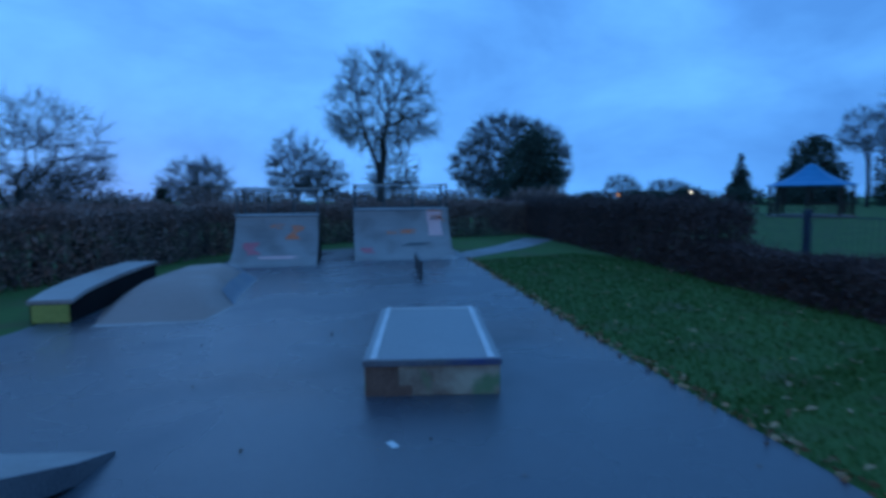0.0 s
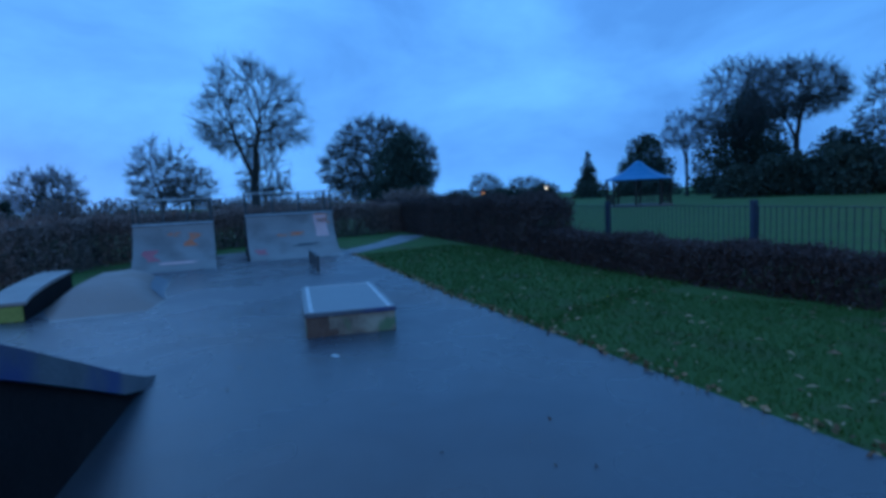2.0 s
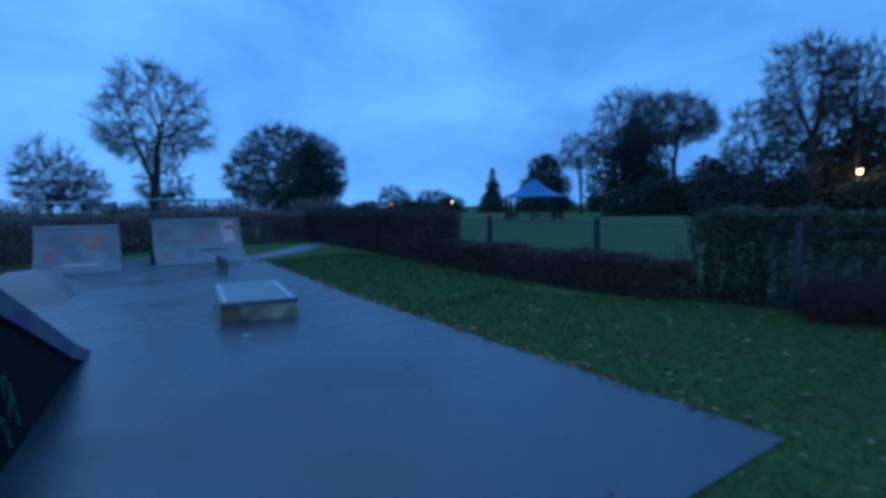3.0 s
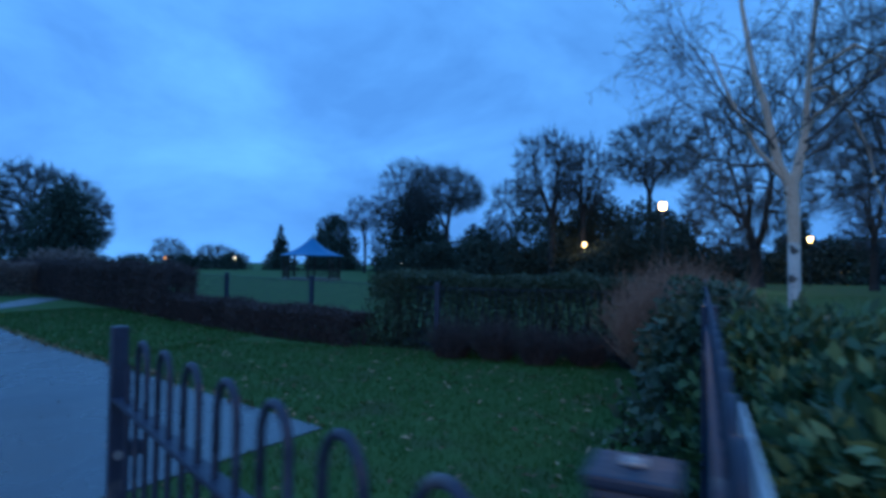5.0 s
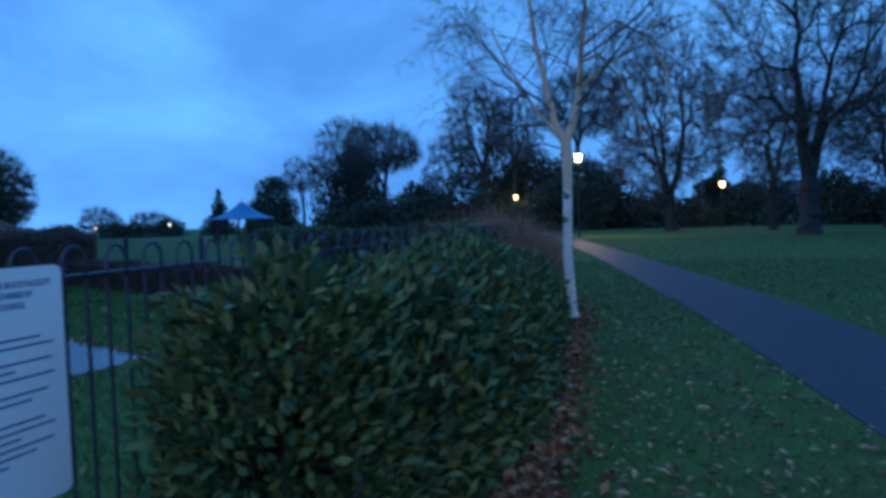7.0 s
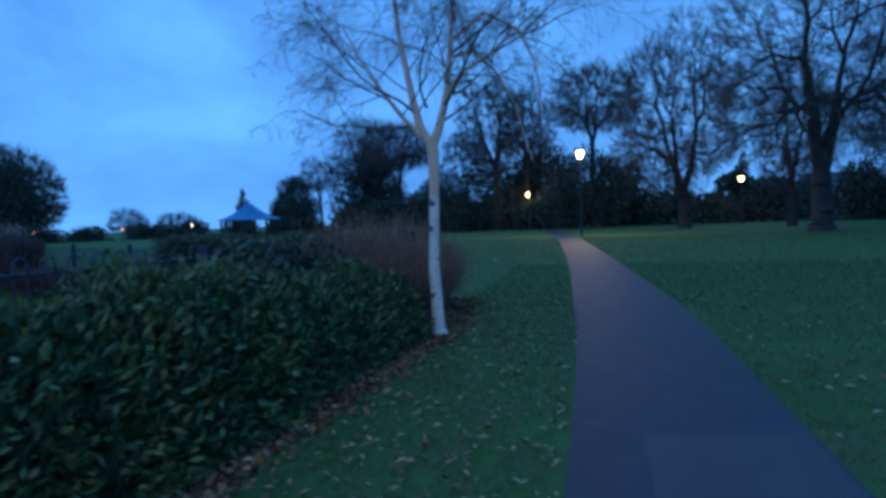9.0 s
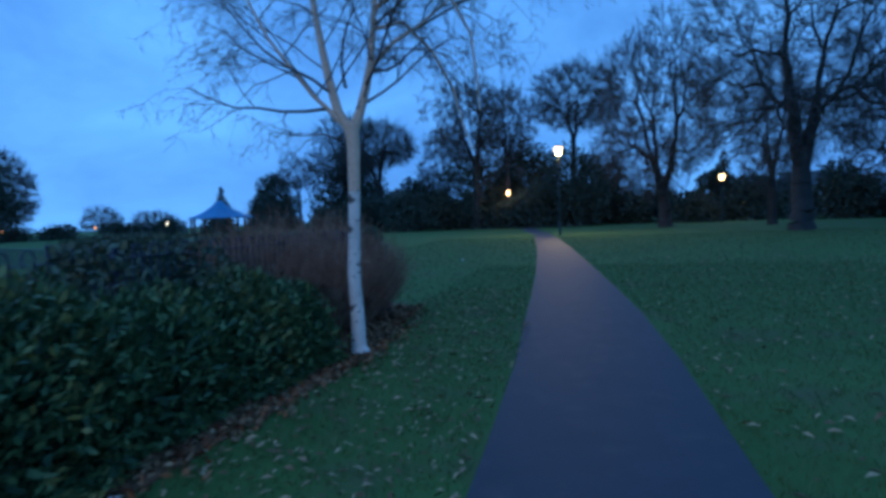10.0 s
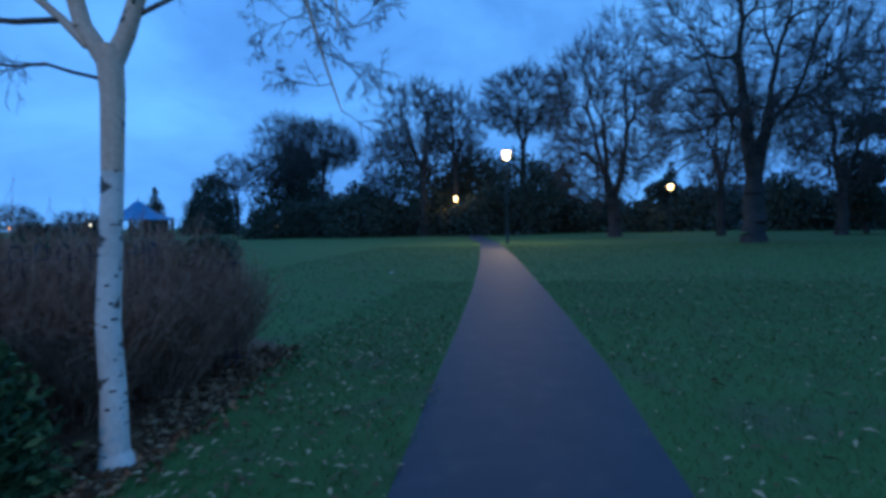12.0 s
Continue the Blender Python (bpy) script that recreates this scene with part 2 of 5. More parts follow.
M_EVER = material("evergreen", (0.024, 0.038, 0.028), (0.058, 0.078, 0.054), 0.85, 0.8, 8, 0, island=0.4)
M_HEDGE = material("clipped_hedge_leaf", (0.036, 0.060, 0.034), (0.092, 0.122, 0.066), 0.7, 0.9, 8, 0, island=0.5)
M_BROWN = material("bare_hedge_twigs", (0.062, 0.044, 0.044), (0.135, 0.096, 0.090), 0.9, 0.8, 8, 0, island=0.4, spec=0.2)
M_BEECH = material("beech_hedge_leaf", (0.190, 0.125, 0.110), (0.380, 0.260, 0.225), 0.9, 0.8, 8, 0, island=0.5, spec=0.2)
M_SHRUB = material("red_brown_shrub", (0.26, 0.125, 0.085), (0.48, 0.27, 0.19), 0.9, 0.8, 8, 0, island=0.5, spec=0.05)
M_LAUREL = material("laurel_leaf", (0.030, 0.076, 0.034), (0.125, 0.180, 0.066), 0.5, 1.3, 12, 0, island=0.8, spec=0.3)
# darker copy of the laurel leaf: hedge-inside shade put into its colour
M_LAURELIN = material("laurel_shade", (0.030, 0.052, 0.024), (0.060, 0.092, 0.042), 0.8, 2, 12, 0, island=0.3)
M_LEAFLIT = material("dead_leaf", (0.15, 0.085, 0.046), (0.44, 0.29, 0.17), 0.8, 2, 12, 0, island=0.9, spec=0.15)
M_LEAFB = material("brown_leaf", (0.11, 0.050, 0.030), (0.34, 0.175, 0.095), 0.8, 2, 12, 0, island=1.0, spec=0.1)
M_MULCH = material("leaf_mulch", (0.090, 0.048, 0.032), (0.24, 0.115, 0.066), 0.9, 3, 40, 0.9, spec=0.1)
M_ROOF = material("pavilion_roof_blue", (0.010, 0.18, 0.37), (0.022, 0.24, 0.45), 0.55, 0.8, 20, 0.1, spec=0.25)
M_WOOD = material("dark_timber", (0.020, 0.016, 0.014), (0.050, 0.040, 0.034), 0.8, 3, 30, 0.3)
M_WALL = material("house_render", (0.22, 0.21, 0.20), (0.32, 0.31, 0.29), 0.85, 0.8, 20, 0.2)
M_SLATE = material("house_slate", (0.035, 0.036, 0.040), (0.070, 0.070, 0.078), 0.7, 1.5, 25, 0.3)
M_PANE = material("dark_pane", (0.02, 0.022, 0.025), (0.03, 0.032, 0.035), 0.12, 2, 10, 0)
M_IRON = material("lamp_iron", (0.02, 0.024, 0.024), (0.04, 0.046, 0.046), 0.5, 5, 50, 0.1)
M_WHITE = material("pale_litter", (0.60, 0.60, 0.60), (0.75, 0.74, 0.72), 0.6, 9, 50, 0.2)
M_LAMP = glow("lamp_warm", (1.0, 0.66, 0.30), 9.0)
M_LAMPO = glow("lamp_orange", (1.0, 0.36, 0.07), 2.2)
M_LAMPW = glow("lamp_white", (1.0, 0.86, 0.62), 2.6)

# ---------------------------------------------------------------- ground, pavement, path
bm = bmesh.new()
bmesh.ops.create_grid(bm, x_segments=60, y_segments=60, size=600)
ground = part("ground", bm, M_GRASS, at=Matrix.Translation((-20, 60, 0)))
tagged(ground, "damp green park lawn reaching to the far trees", "lawn", kind="structure")

PAVE = [(-4.03, 6.70), (-11.91, 10.05), (-19.61, 13.65), (-21.11, 14.40), (-23.01, 15.2), (-24.41, 14.0), (-24.41, 9.0), (-22.41, 8.0), (-20.51, 6.95),
        (-18.01, 5.45), (-15.61, 4.15), (-12.91, 2.4), (-9.41, 0.4), (-5.41, -1.0), (-1.13, -0.6), (-1.19, 1.75), (-3.01, 2.35), (-4.71, 4.4), (-4.46, 5.2)]
pave = part("pavement", prism(PAVE, -0.05, 0.014), M_ASPHALT)
tagged(pave, "wet grey asphalt skate area with damp patches", "pavement", kind="structure")
side = part("footpath", prism([(-21.11, 14.40), (-19.61, 13.65), (-21.21, 17.0), (-23.41, 20.4), (-24.81, 20.0), (-22.31, 16.6)], -0.05, 0.012), M_FOOT)
tagged(side, "narrow pale tarmac footpath crossing the grass", "footpath", kind="structure")

PATH_L = [(3.20, -6.0), (3.21, 7.0), (3.17, 9.5), (3.05, 12.0), (2.93, 15.0), (2.68, 20.0), (2.30, 26.0), (1.96, 31.0), (1.25, 40.0), (0.40, 50.0), (-1.4, 62.0), (-4.0, 80.0)]
PATH_R = [(4.95, -6.0), (4.97, 7.0), (4.98, 10.0), (4.89, 13.0), (4.70, 16.0), (4.42, 20.0), (3.97, 26.0), (3.60, 31.0), (2.80, 40.0), (1.85, 50.0), (0.1, 62.0), (-2.2, 80.0)]
bm = bmesh.new()
lo, hi = [bm.verts.new((x, y, 0.012)) for x, y in PATH_L], [bm.verts.new((x, y, 0.012)) for x, y in PATH_R]
for i in range(len(lo) - 1):
    bm.faces.new((lo[i], hi[i], hi[i + 1], lo[i + 1]))
r = bmesh.ops.extrude_face_region(bm, geom=bm.faces[:])
bmesh.ops.translate(bm, vec=(0, 0, -0.06), verts=[v for v in r["geom"] if isinstance(v, bmesh.types.BMVert)])
tagged(part("park_path", bm, M_PATH), "straight dark tarmac park path between lawns", "path", kind="structure")
patch = part("path_patch", prism([(3.74, -4.0), (4.93, -4.0), (4.93, 6.42), (3.74, 6.22)], 0.0, 0.016), M_PATCH)
tagged(patch, "paler repaired strip of tarmac in the path", "path", kind="structure")
spur = part("gate_path", prism([(-1.12, -0.6), (3.20, -0.4), (3.20, 1.5), (-1.18, 1.62)], -0.05, 0.010), M_PATH)
tagged(spur, "short tarmac path from the gate", "path", kind="structure")
bed = part("planting_bed", prism([(-0.95, 2.2), (0.80, 2.6), (1.05, 5.2), (1.22, 8.0), (1.36, 9.6), (1.24, 11.0), (0.85, 13.6), (0.0, 14.2), (-0.5, 6.0)], -0.03, 0.016), M_MULCH)
tagged(bed, "leaf-strewn brown mulch under laurel and shrubs", "planting bed", kind="structure")


# ---------------------------------------------------------------- plants
def leaf_quads(centres, normals, length, width, rng, fold=0.0):
    """A small diamond-shaped leaf at each centre, pointing along its normal with jitter."""
    n = len(centres)
    d = normals + rng.normal(0, 0.55, (n, 3))
    d /= np.linalg.norm(d, axis=1, keepdims=True) + 1e-9
    s = np.cross(d, rng.normal(0, 1, (n, 3)))
    s /= np.linalg.norm(s, axis=1, keepdims=True) + 1e-9
    ln = length * rng.uniform(0.65, 1.3, (n, 1))
    wd = width * rng.uniform(0.7, 1.3, (n, 1))
    up = np.cross(s, d)
    a, b = centres - d * ln * 0.5, centres + d * ln * 0.5
    c, e = centres + s * wd * 0.5 + up * wd * fold, centres - s * wd * 0.5 + up * wd * fold
    v = np.stack([a, c, b, e], 1).reshape(-1, 3)
    return v, np.arange(n * 4).reshape(-1, 4)


def grow(rng, P, D, L, R, twigs, held, droop, twig_r):
    """Branches on branches, level by level; returns the thick and the fine tubes."""
    chunks, fine = [], []
    for level, count in enumerate((*twigs, 0)):
        steps = (6, 4, 3, 2)[min(level, 3)]
        pts = [P]
        d = D.copy()
        for s in range(steps):
            jit = (0.16, 0.22, 0.30, 0.34)[min(level, 3)]
            d = d + rng.normal(0, jit, d.shape)
            d[:, 2] += (0.10 if level < 2 else 0.03) - droop * (0.35 if level >= 1 else 0.05) * (s + 1) / steps
            d /= np.linalg.norm(d, axis=1, keepdims=True)
            pts.append(held(pts[-1] + d * (L / steps)[:, None]))
        rs = [np.maximum(R * (1 - 0.75 * s / steps), twig_r * 0.5) for s in range(steps + 1)]
        into = chunks if level < 1 else fine
        for s in range(steps):
            into.append(tube_arrays(pts[s], pts[s + 1], rs[s], rs[s + 1], (7, 5, 3, 3)[min(level, 3)]))
        if not count:
            break
        N = len(P)
        fr = rng.uniform(0.22, 1.0, (N, count))
        fr[:, 0] = 0.98
        allp = np.stack(pts, 1)
        pos = fr * steps
        i0 = np.minimum(pos.astype(int), steps - 1)
        w = (pos - i0)[..., None]
        idx = np.arange(N)[:, None]
        c0, c1 = allp[idx, i0], allp[idx, i0 + 1]
        start = c0 * (1 - w) + c1 * w
        pd = c1 - c0
        pd /= np.linalg.norm(pd, axis=2, keepdims=True) + 1e-9
        rnd = rng.normal(0, 1, pd.shape)
        side = np.cross(pd, rnd)
        side /= np.linalg.norm(side, axis=2, keepdims=True) + 1e-9
        a = np.radians(rng.uniform(22, 58, (N, count)))[..., None]
        nd = pd * np.cos(a) + side * np.sin(a)
        nl = L[:, None] * rng.uniform(0.38, 0.62, (N, count)) * (1.1 - 0.35 * fr)
        nr = np.maximum(R[:, None] * (1 - 0.75 * fr) * 0.6, twig_r * (1.0 if level < 1 else 0.6))
        P, D, L, R = start.reshape(-1, 3), nd.reshape(-1, 3), nl.ravel(), nr.ravel()
    return chunks, fine


def crown_tips(rng, n, low, radius, height, lean, seed, lobes=0.09):
    """Twig tips spread through an uneven domed crown, thickest near its skin."""
    d = rng.normal(0, 1, (n, 3))
    d /= np.linalg.norm(d, axis=1, keepdims=True)
    r = rng.uniform(0.02, 1, n) ** 0.31
    lump = 1 + lobes * (np.sin(d[:, 0] * 4.1 + seed) * np.cos(d[:, 1] * 3.7 - seed * 0.7) + 0.7 * np.sin(d[:, 2] * 5.3 + d[:, 0] * 3.1 + seed * 0.3))
    e = d * (r * lump)[:, None]
    mid, half = height * (low * 0.56 + 0.44), height * (1 - low)
    z = mid + np.where(e[:, 2] > 0, e[:, 2] * (height - mid), e[:, 2] * half * 0.34)
    return np.stack([e[:, 0] * radius + lean[0], e[:, 1] * radius + lean[1], z], 1)


def bare_tree(x, y, height, radius, trunk_r, seed, label, low=0.3, fork=0.3, tips=600, twig=0.022, lean=(0, 0), droop=0.0, split=None, sprays=6, reach=0.20, climb=0.36, lobes=0.09):
    """A leafless tree: its limbs divide again and again towards the tips of a domed crown."""
    rng = np.random.default_rng(seed)
    tips, reach = int(tips * 1.45), reach * 0.72
    root = thing("park_tree", label, "tree", pose(x, y, 0), "bare park trees")
    T = crown_tips(rng, tips, low, radius, height, lean, seed, lobes)
    tips_r = twig * 0.8
    top = np.array([lean[0] * fork * 0.5 + rng.normal(0, 0.1), lean[1] * fork * 0.5, height * fork])
    thick, thin, ends, ends_d = [], [], [], []
    # foot and bole
    zs = np.array([0, 0.14, 0.3, 0.5, 0.75, 1.0])
    bole = top * zs[:, None] + np.c_[rng.normal(0, 0.03, (6, 2)) * (zs * (1 - zs))[:, None] * height * 0.4, np.zeros(6)]
    rr = trunk_r * np.array([1.32, 1.10, 1.02, 0.97, 0.92, 0.73])
    for i in range(5):
        thick.append((bole[i], bole[i + 1], rr[i], rr[i + 1]))
    todo = [(top - np.array([0, 0, min(0.8, 0.2 * height * fork)]), np.array([0, 0, 1.0]), np.arange(tips), 0)]
    while todo:
        p, d, ids, level = todo.pop()
        n = len(ids)
        pts = T[ids]
        if n > 1:
            c = pts.mean(0) if level else pts.mean(0) * 0.5 + p * 0.5
            q = pts - p
            if level == 0 and split is not None:
                axis = np.array(split, float)
            else:
                axis = np.linalg.eigh(np.cov((q / (np.linalg.norm(q, axis=1, keepdims=True) + 1e-6)).T) + np.eye(3) * 1e-6)[1][:, 2]
            order = np.argsort(q @ axis)
            cut = min(max(int(n * rng.uniform(0.28, 0.72)), 1), n - 1) if not (level == 0 and split is not None) else n // 2
            groups = (ids[order[:cut]], ids[order[cut:]])
        else:
            groups = (ids,)
        for g in groups:
            c = T[g].mean(0)
            m = len(g)
            go = c - p
            k = 1.0 if m == 1 else climb * rng.uniform(0.8, 1.25)
            lift = min(1.0, max(0.0, math.log(m / tips * 40 + 1e-9) / 3.7)) if m > 1 and not (split and level == 0) else 0.0
            e = p + go * np.array([k * (1 - 0.46 * lift), k * (1 - 0.46 * lift), k * (1 + 0.28 * lift)])
            ln = np.linalg.norm(e - p) + 1e-6
            if split is not None and level == 0:
                e = p + go * np.array([k * 0.62, k * 0.62, k * 1.35])
                ln = np.linalg.norm(e - p) + 1e-6
            if m > 1:
                e = e + rng.normal(0, 0.045, 3) * ln
            bend = p + (d * 0.55 + (e - p) / ln * 0.45 + np.array([0, 0, -0.04 if m > 6 else 0.0])) * ln * 0.5
            r0 = max(trunk_r * (m / tips) ** 0.60, tips_r)
            r1 = max(r0 * 0.84, tips_r * 0.8)
            if level == 0:
                r0 = min(r0 * 1.1, trunk_r * 0.9)
            steps = 4 if m > 20 else (3 if m > 4 else 2)
            last = p
            for s in range(1, steps + 1):
                u = s / steps
                w = p * (1 - u) ** 2 + bend * 2 * u * (1 - u) + e * u * u
                if s < steps:
                    w = w + rng.normal(0, 0.024, 3) * ln
                (thick if m > tips * 0.02 else thin).append((last, w, r0 + (r1 - r0) * (s - 1) / steps, r0 + (r1 - r0) * u))
                last = w
            nd = (e - bend) / (np.linalg.norm(e - bend) + 1e-6)
            if m <= 5:
                for u in (0.35, 1.0):
                    ends.append(p + (e - p) * u if u < 1 else e)
                    ends_d.append((e - p) / ln if u < 1 else nd)
            if m > 1:
                todo.append((e, nd, g, level + 1))
    E0, ED = np.repeat(np.array(ends), sprays // 2, 0), np.repeat(np.array(ends_d), sprays // 2, 0)
    k = len(E0)
    out = E0 - np.array([lean[0], lean[1], height * (low + 0.25)])
    out /= np.linalg.norm(out, axis=1, keepdims=True) + 1e-6
    dd = ED * 0.8 + out * 0.35 + rng.normal(0, 0.36, (k, 3)) + np.array([0, 0, 0.18 - droop])
    dd /= np.linalg.norm(dd, axis=1, keepdims=True)
    ln = reach * radius * rng.uniform(0.35, 1.0, (k, 1))
    m1 = E0 + dd * ln * 0.55
    m2 = m1 + (dd + rng.normal(0, 0.25, (k, 3)) + np.array([0, 0, 0.1 - droop])) * ln * 0.5
    A = [np.array(q) for q in zip(*thick)]
    v, f = tube_arrays(A[0], A[1], A[2], A[3], 8)
    part("trunk", raw_mesh("trunk", v, f, M_BARK, True), M_BARK, root)
    B = [np.array(q) for q in zip(*thin)]
    v, f = joined([tube_arrays(B[0], B[1], B[2], B[3], 4), tube_arrays(E0, m1, np.full(k, twig * 0.44), np.full(k, twig * 0.34), 3), tube_arrays(m1, m2, np.full(k, twig * 0.34), np.full(k, twig * 0.16), 3)])
    part("crown", raw_mesh("crown", v, f, M_TWIG, True), M_TWIG, root)
    return root


def evergreen(name, x, y, height, radius, seed, label, shape="cone", leaves=5000, size=0.35, mat=None, category="tree", group="dark evergreens", trunk=True, low=0.05):
    """A trunk with a crown of many small leaf clumps, with gaps and an uneven outline."""
    rng = np.random.default_rng(seed)
    mat = mat or M_EVER
    root = thing(name, label, category, pose(x, y, 0), group)
    if trunk:
        zs = np.linspace(0, 0.85 * height, 6)
        pts = np.stack([rng.normal(0, 0.04, 6), rng.normal(0, 0.04, 6), zs], 1)
        rr = np.linspace(0.05 * height * 0.45, 0.02, 6)
        az, zz = rng.uniform(0, 6.28, 26), rng.uniform(max(low, 0.12), 0.8, 26) * height
        reach = radius * 0.6
        p0 = np.stack([np.zeros(26), np.zeros(26), zz], 1)
        p1 = p0 + np.stack([np.cos(az) * reach, np.sin(az) * reach, rng.uniform(0, 0.1, 26) * height], 1)
        v, f = joined([tube_arrays(pts[:-1], pts[1:], rr[:-1], rr[1:], 8), tube_arrays(p0, p1, np.full(26, 0.05), np.full(26, 0.015), 4)])
        part("trunk", raw_mesh("trunk", v, f, M_BARK, True), M_BARK, root)
    clumps = 46 if shape != "cone" else 60
    t = rng.uniform(low, 1, clumps) ** (1.25 if shape == "cone" else 0.9)
    if shape == "cone":
        rad = radius * (1 - t) ** 0.75 * np.minimum(1, 0.55 + t * 4)
    elif shape == "layered":
        rad = radius * np.sqrt(np.clip(1 - ((t - 0.55) / 0.55) ** 2, 0.02, 1)) * rng.uniform(0.7, 1.1, clumps)
    else:
        rad = radius * np.sqrt(np.clip(1 - ((t - 0.42) / 0.60) ** 2, 0.02, 1))
    az = rng.uniform(0, 6.28, clumps)
    rr = rad * np.sqrt(rng.uniform(0.1, 1, clumps)) * 0.8
    cc = np.stack([np.cos(az) * rr, np.sin(az) * rr, t * height * 0.94], 1)
    cs = radius * (0.20 + 0.24 * (1 - t)) * rng.uniform(0.7, 1.3, clumps) + 0.10 * radius
    if shape == "cone":
        cs = np.minimum(cs, 0.12 * radius + rad * 0.55)
    i = rng.choice(clumps, leaves, p=cs ** 2 / np.sum(cs ** 2))
    d = rng.normal(0, 1, (leaves, 3))
    d /= np.linalg.norm(d, axis=1, keepdims=True)
    sq = np.array([1, 1, 0.45 if shape == "layered" else 1.0])
    q = cc[i] + d * sq * (cs[i] * rng.uniform(0.25, 1.0, leaves) ** 0.5)[:, None]
    q[:, 2] = np.maximum(q[:, 2], 0.06)
    v, f = leaf_quads(q, d, size, size * 0.55, rng)
    part("crown", raw_mesh("crown", v, f, mat), mat, root)
    return root


def hedge_mass(spine, width, height, count, size, mat, seed, thin=0.5, ragged=0.12, low=0.0, end=1.0, start=1.0, square=6.0):
    """Leaf or twig scatter in a hedge along a plan line, thickest at its skin."""
    rng = np.random.default_rng(seed)
    sp = np.array(spine, float)
    seg = np.linalg.norm(np.diff(sp, axis=0), axis=1)
    cum = np.r_[0, np.cumsum(seg)]
    s = rng.uniform(0, cum[-1], count)
    cx, cy = np.interp(s, cum, sp[:, 0]), np.interp(s, cum, sp[:, 1])
    k = np.clip(np.searchsorted(cum, s) - 1, 0, len(seg) - 1)
    t = np.diff(sp, axis=0)[k] / seg[k][:, None]
    nrm = np.stack([-t[:, 1], t[:, 0]], 1)
    a = rng.uniform(-0.25, math.pi + 0.25, count)
    e = 1 / np.maximum(np.abs(np.cos(a)) ** square + np.abs(np.sin(a)) ** square, 1e-6) ** (1 / square)
    depth = 1 - np.abs(rng.normal(0, 0.16, count))
    wav = 1 + ragged * (np.sin(s * 2.1 + seed) * 0.5 + np.sin(s * 5.3 + 1.3 * a) * 0.5 + rng.normal(0, 0.35, count))
    u = np.cos(a) * e * depth * width / 2 * wav * np.interp(s / cum[-1], (0, 0.22, 1), (start, 1, 1))
    w = np.maximum(np.sin(a) * e, -0.1) * depth * height * wav
    low_z = rng.uniform(low, height, count)
    side = (np.abs(np.cos(a)) > 0.75) & (square > 4)
    w = np.where(side, low_z, np.maximum(w, low + 0.02))
    w = w * np.interp(s / cum[-1], (0, 0.35, 1), (1, 1, end))
    c = np.stack([cx + nrm[:, 0] * u, cy + nrm[:, 1] * u, w], 1)
    out = np.stack([nrm[:, 0] * np.cos(a), nrm[:, 1] * np.cos(a), np.sin(a) * 0.9 + 0.25], 1)
    return leaf_quads(c, out, size, size * thin, rng, 0.12)


def core(spine, width, height, mat, parent, name="woody_core"):
    """The dark woody middle of a hedge: a crowd of upright stems."""
    rng = np.random.default_rng(len(spine) * 7 + int(height * 100))
    sp = np.array(spine, float)
    seg = np.linalg.norm(np.diff(sp, axis=0), axis=1)
    cum = np.r_[0, np.cumsum(seg)]
    n = int(cum[-1] * 26)
    s = rng.uniform(0, cum[-1], n)
    x = np.interp(s, cum, sp[:, 0]) + rng.normal(0, width * 0.16, n)
    y = np.interp(s, cum, sp[:, 1]) + rng.normal(0, width * 0.16, n)
    p0 = np.stack([x, y, np.zeros(n)], 1)
    p1 = p0 + np.stack([rng.normal(0, 0.18, n), rng.normal(0, 0.18, n), rng.uniform(0.6, 0.9, n) * height], 1)
    v, f = tube_arrays(p0, p1, np.full(n, 0.022), np.full(n, 0.008), 4)
    return tagged(part(name, raw_mesh(name, v, f, mat), mat, parent), kind="stuff")


# ---------------------------------------------------------------- skate park
guard_bar = raw_mesh("bar", *tube_arrays([(0, 0, 0)], [(0, 0, 1)], np.array([0.007]), np.array([0.007]), 5), M_MESH, True)


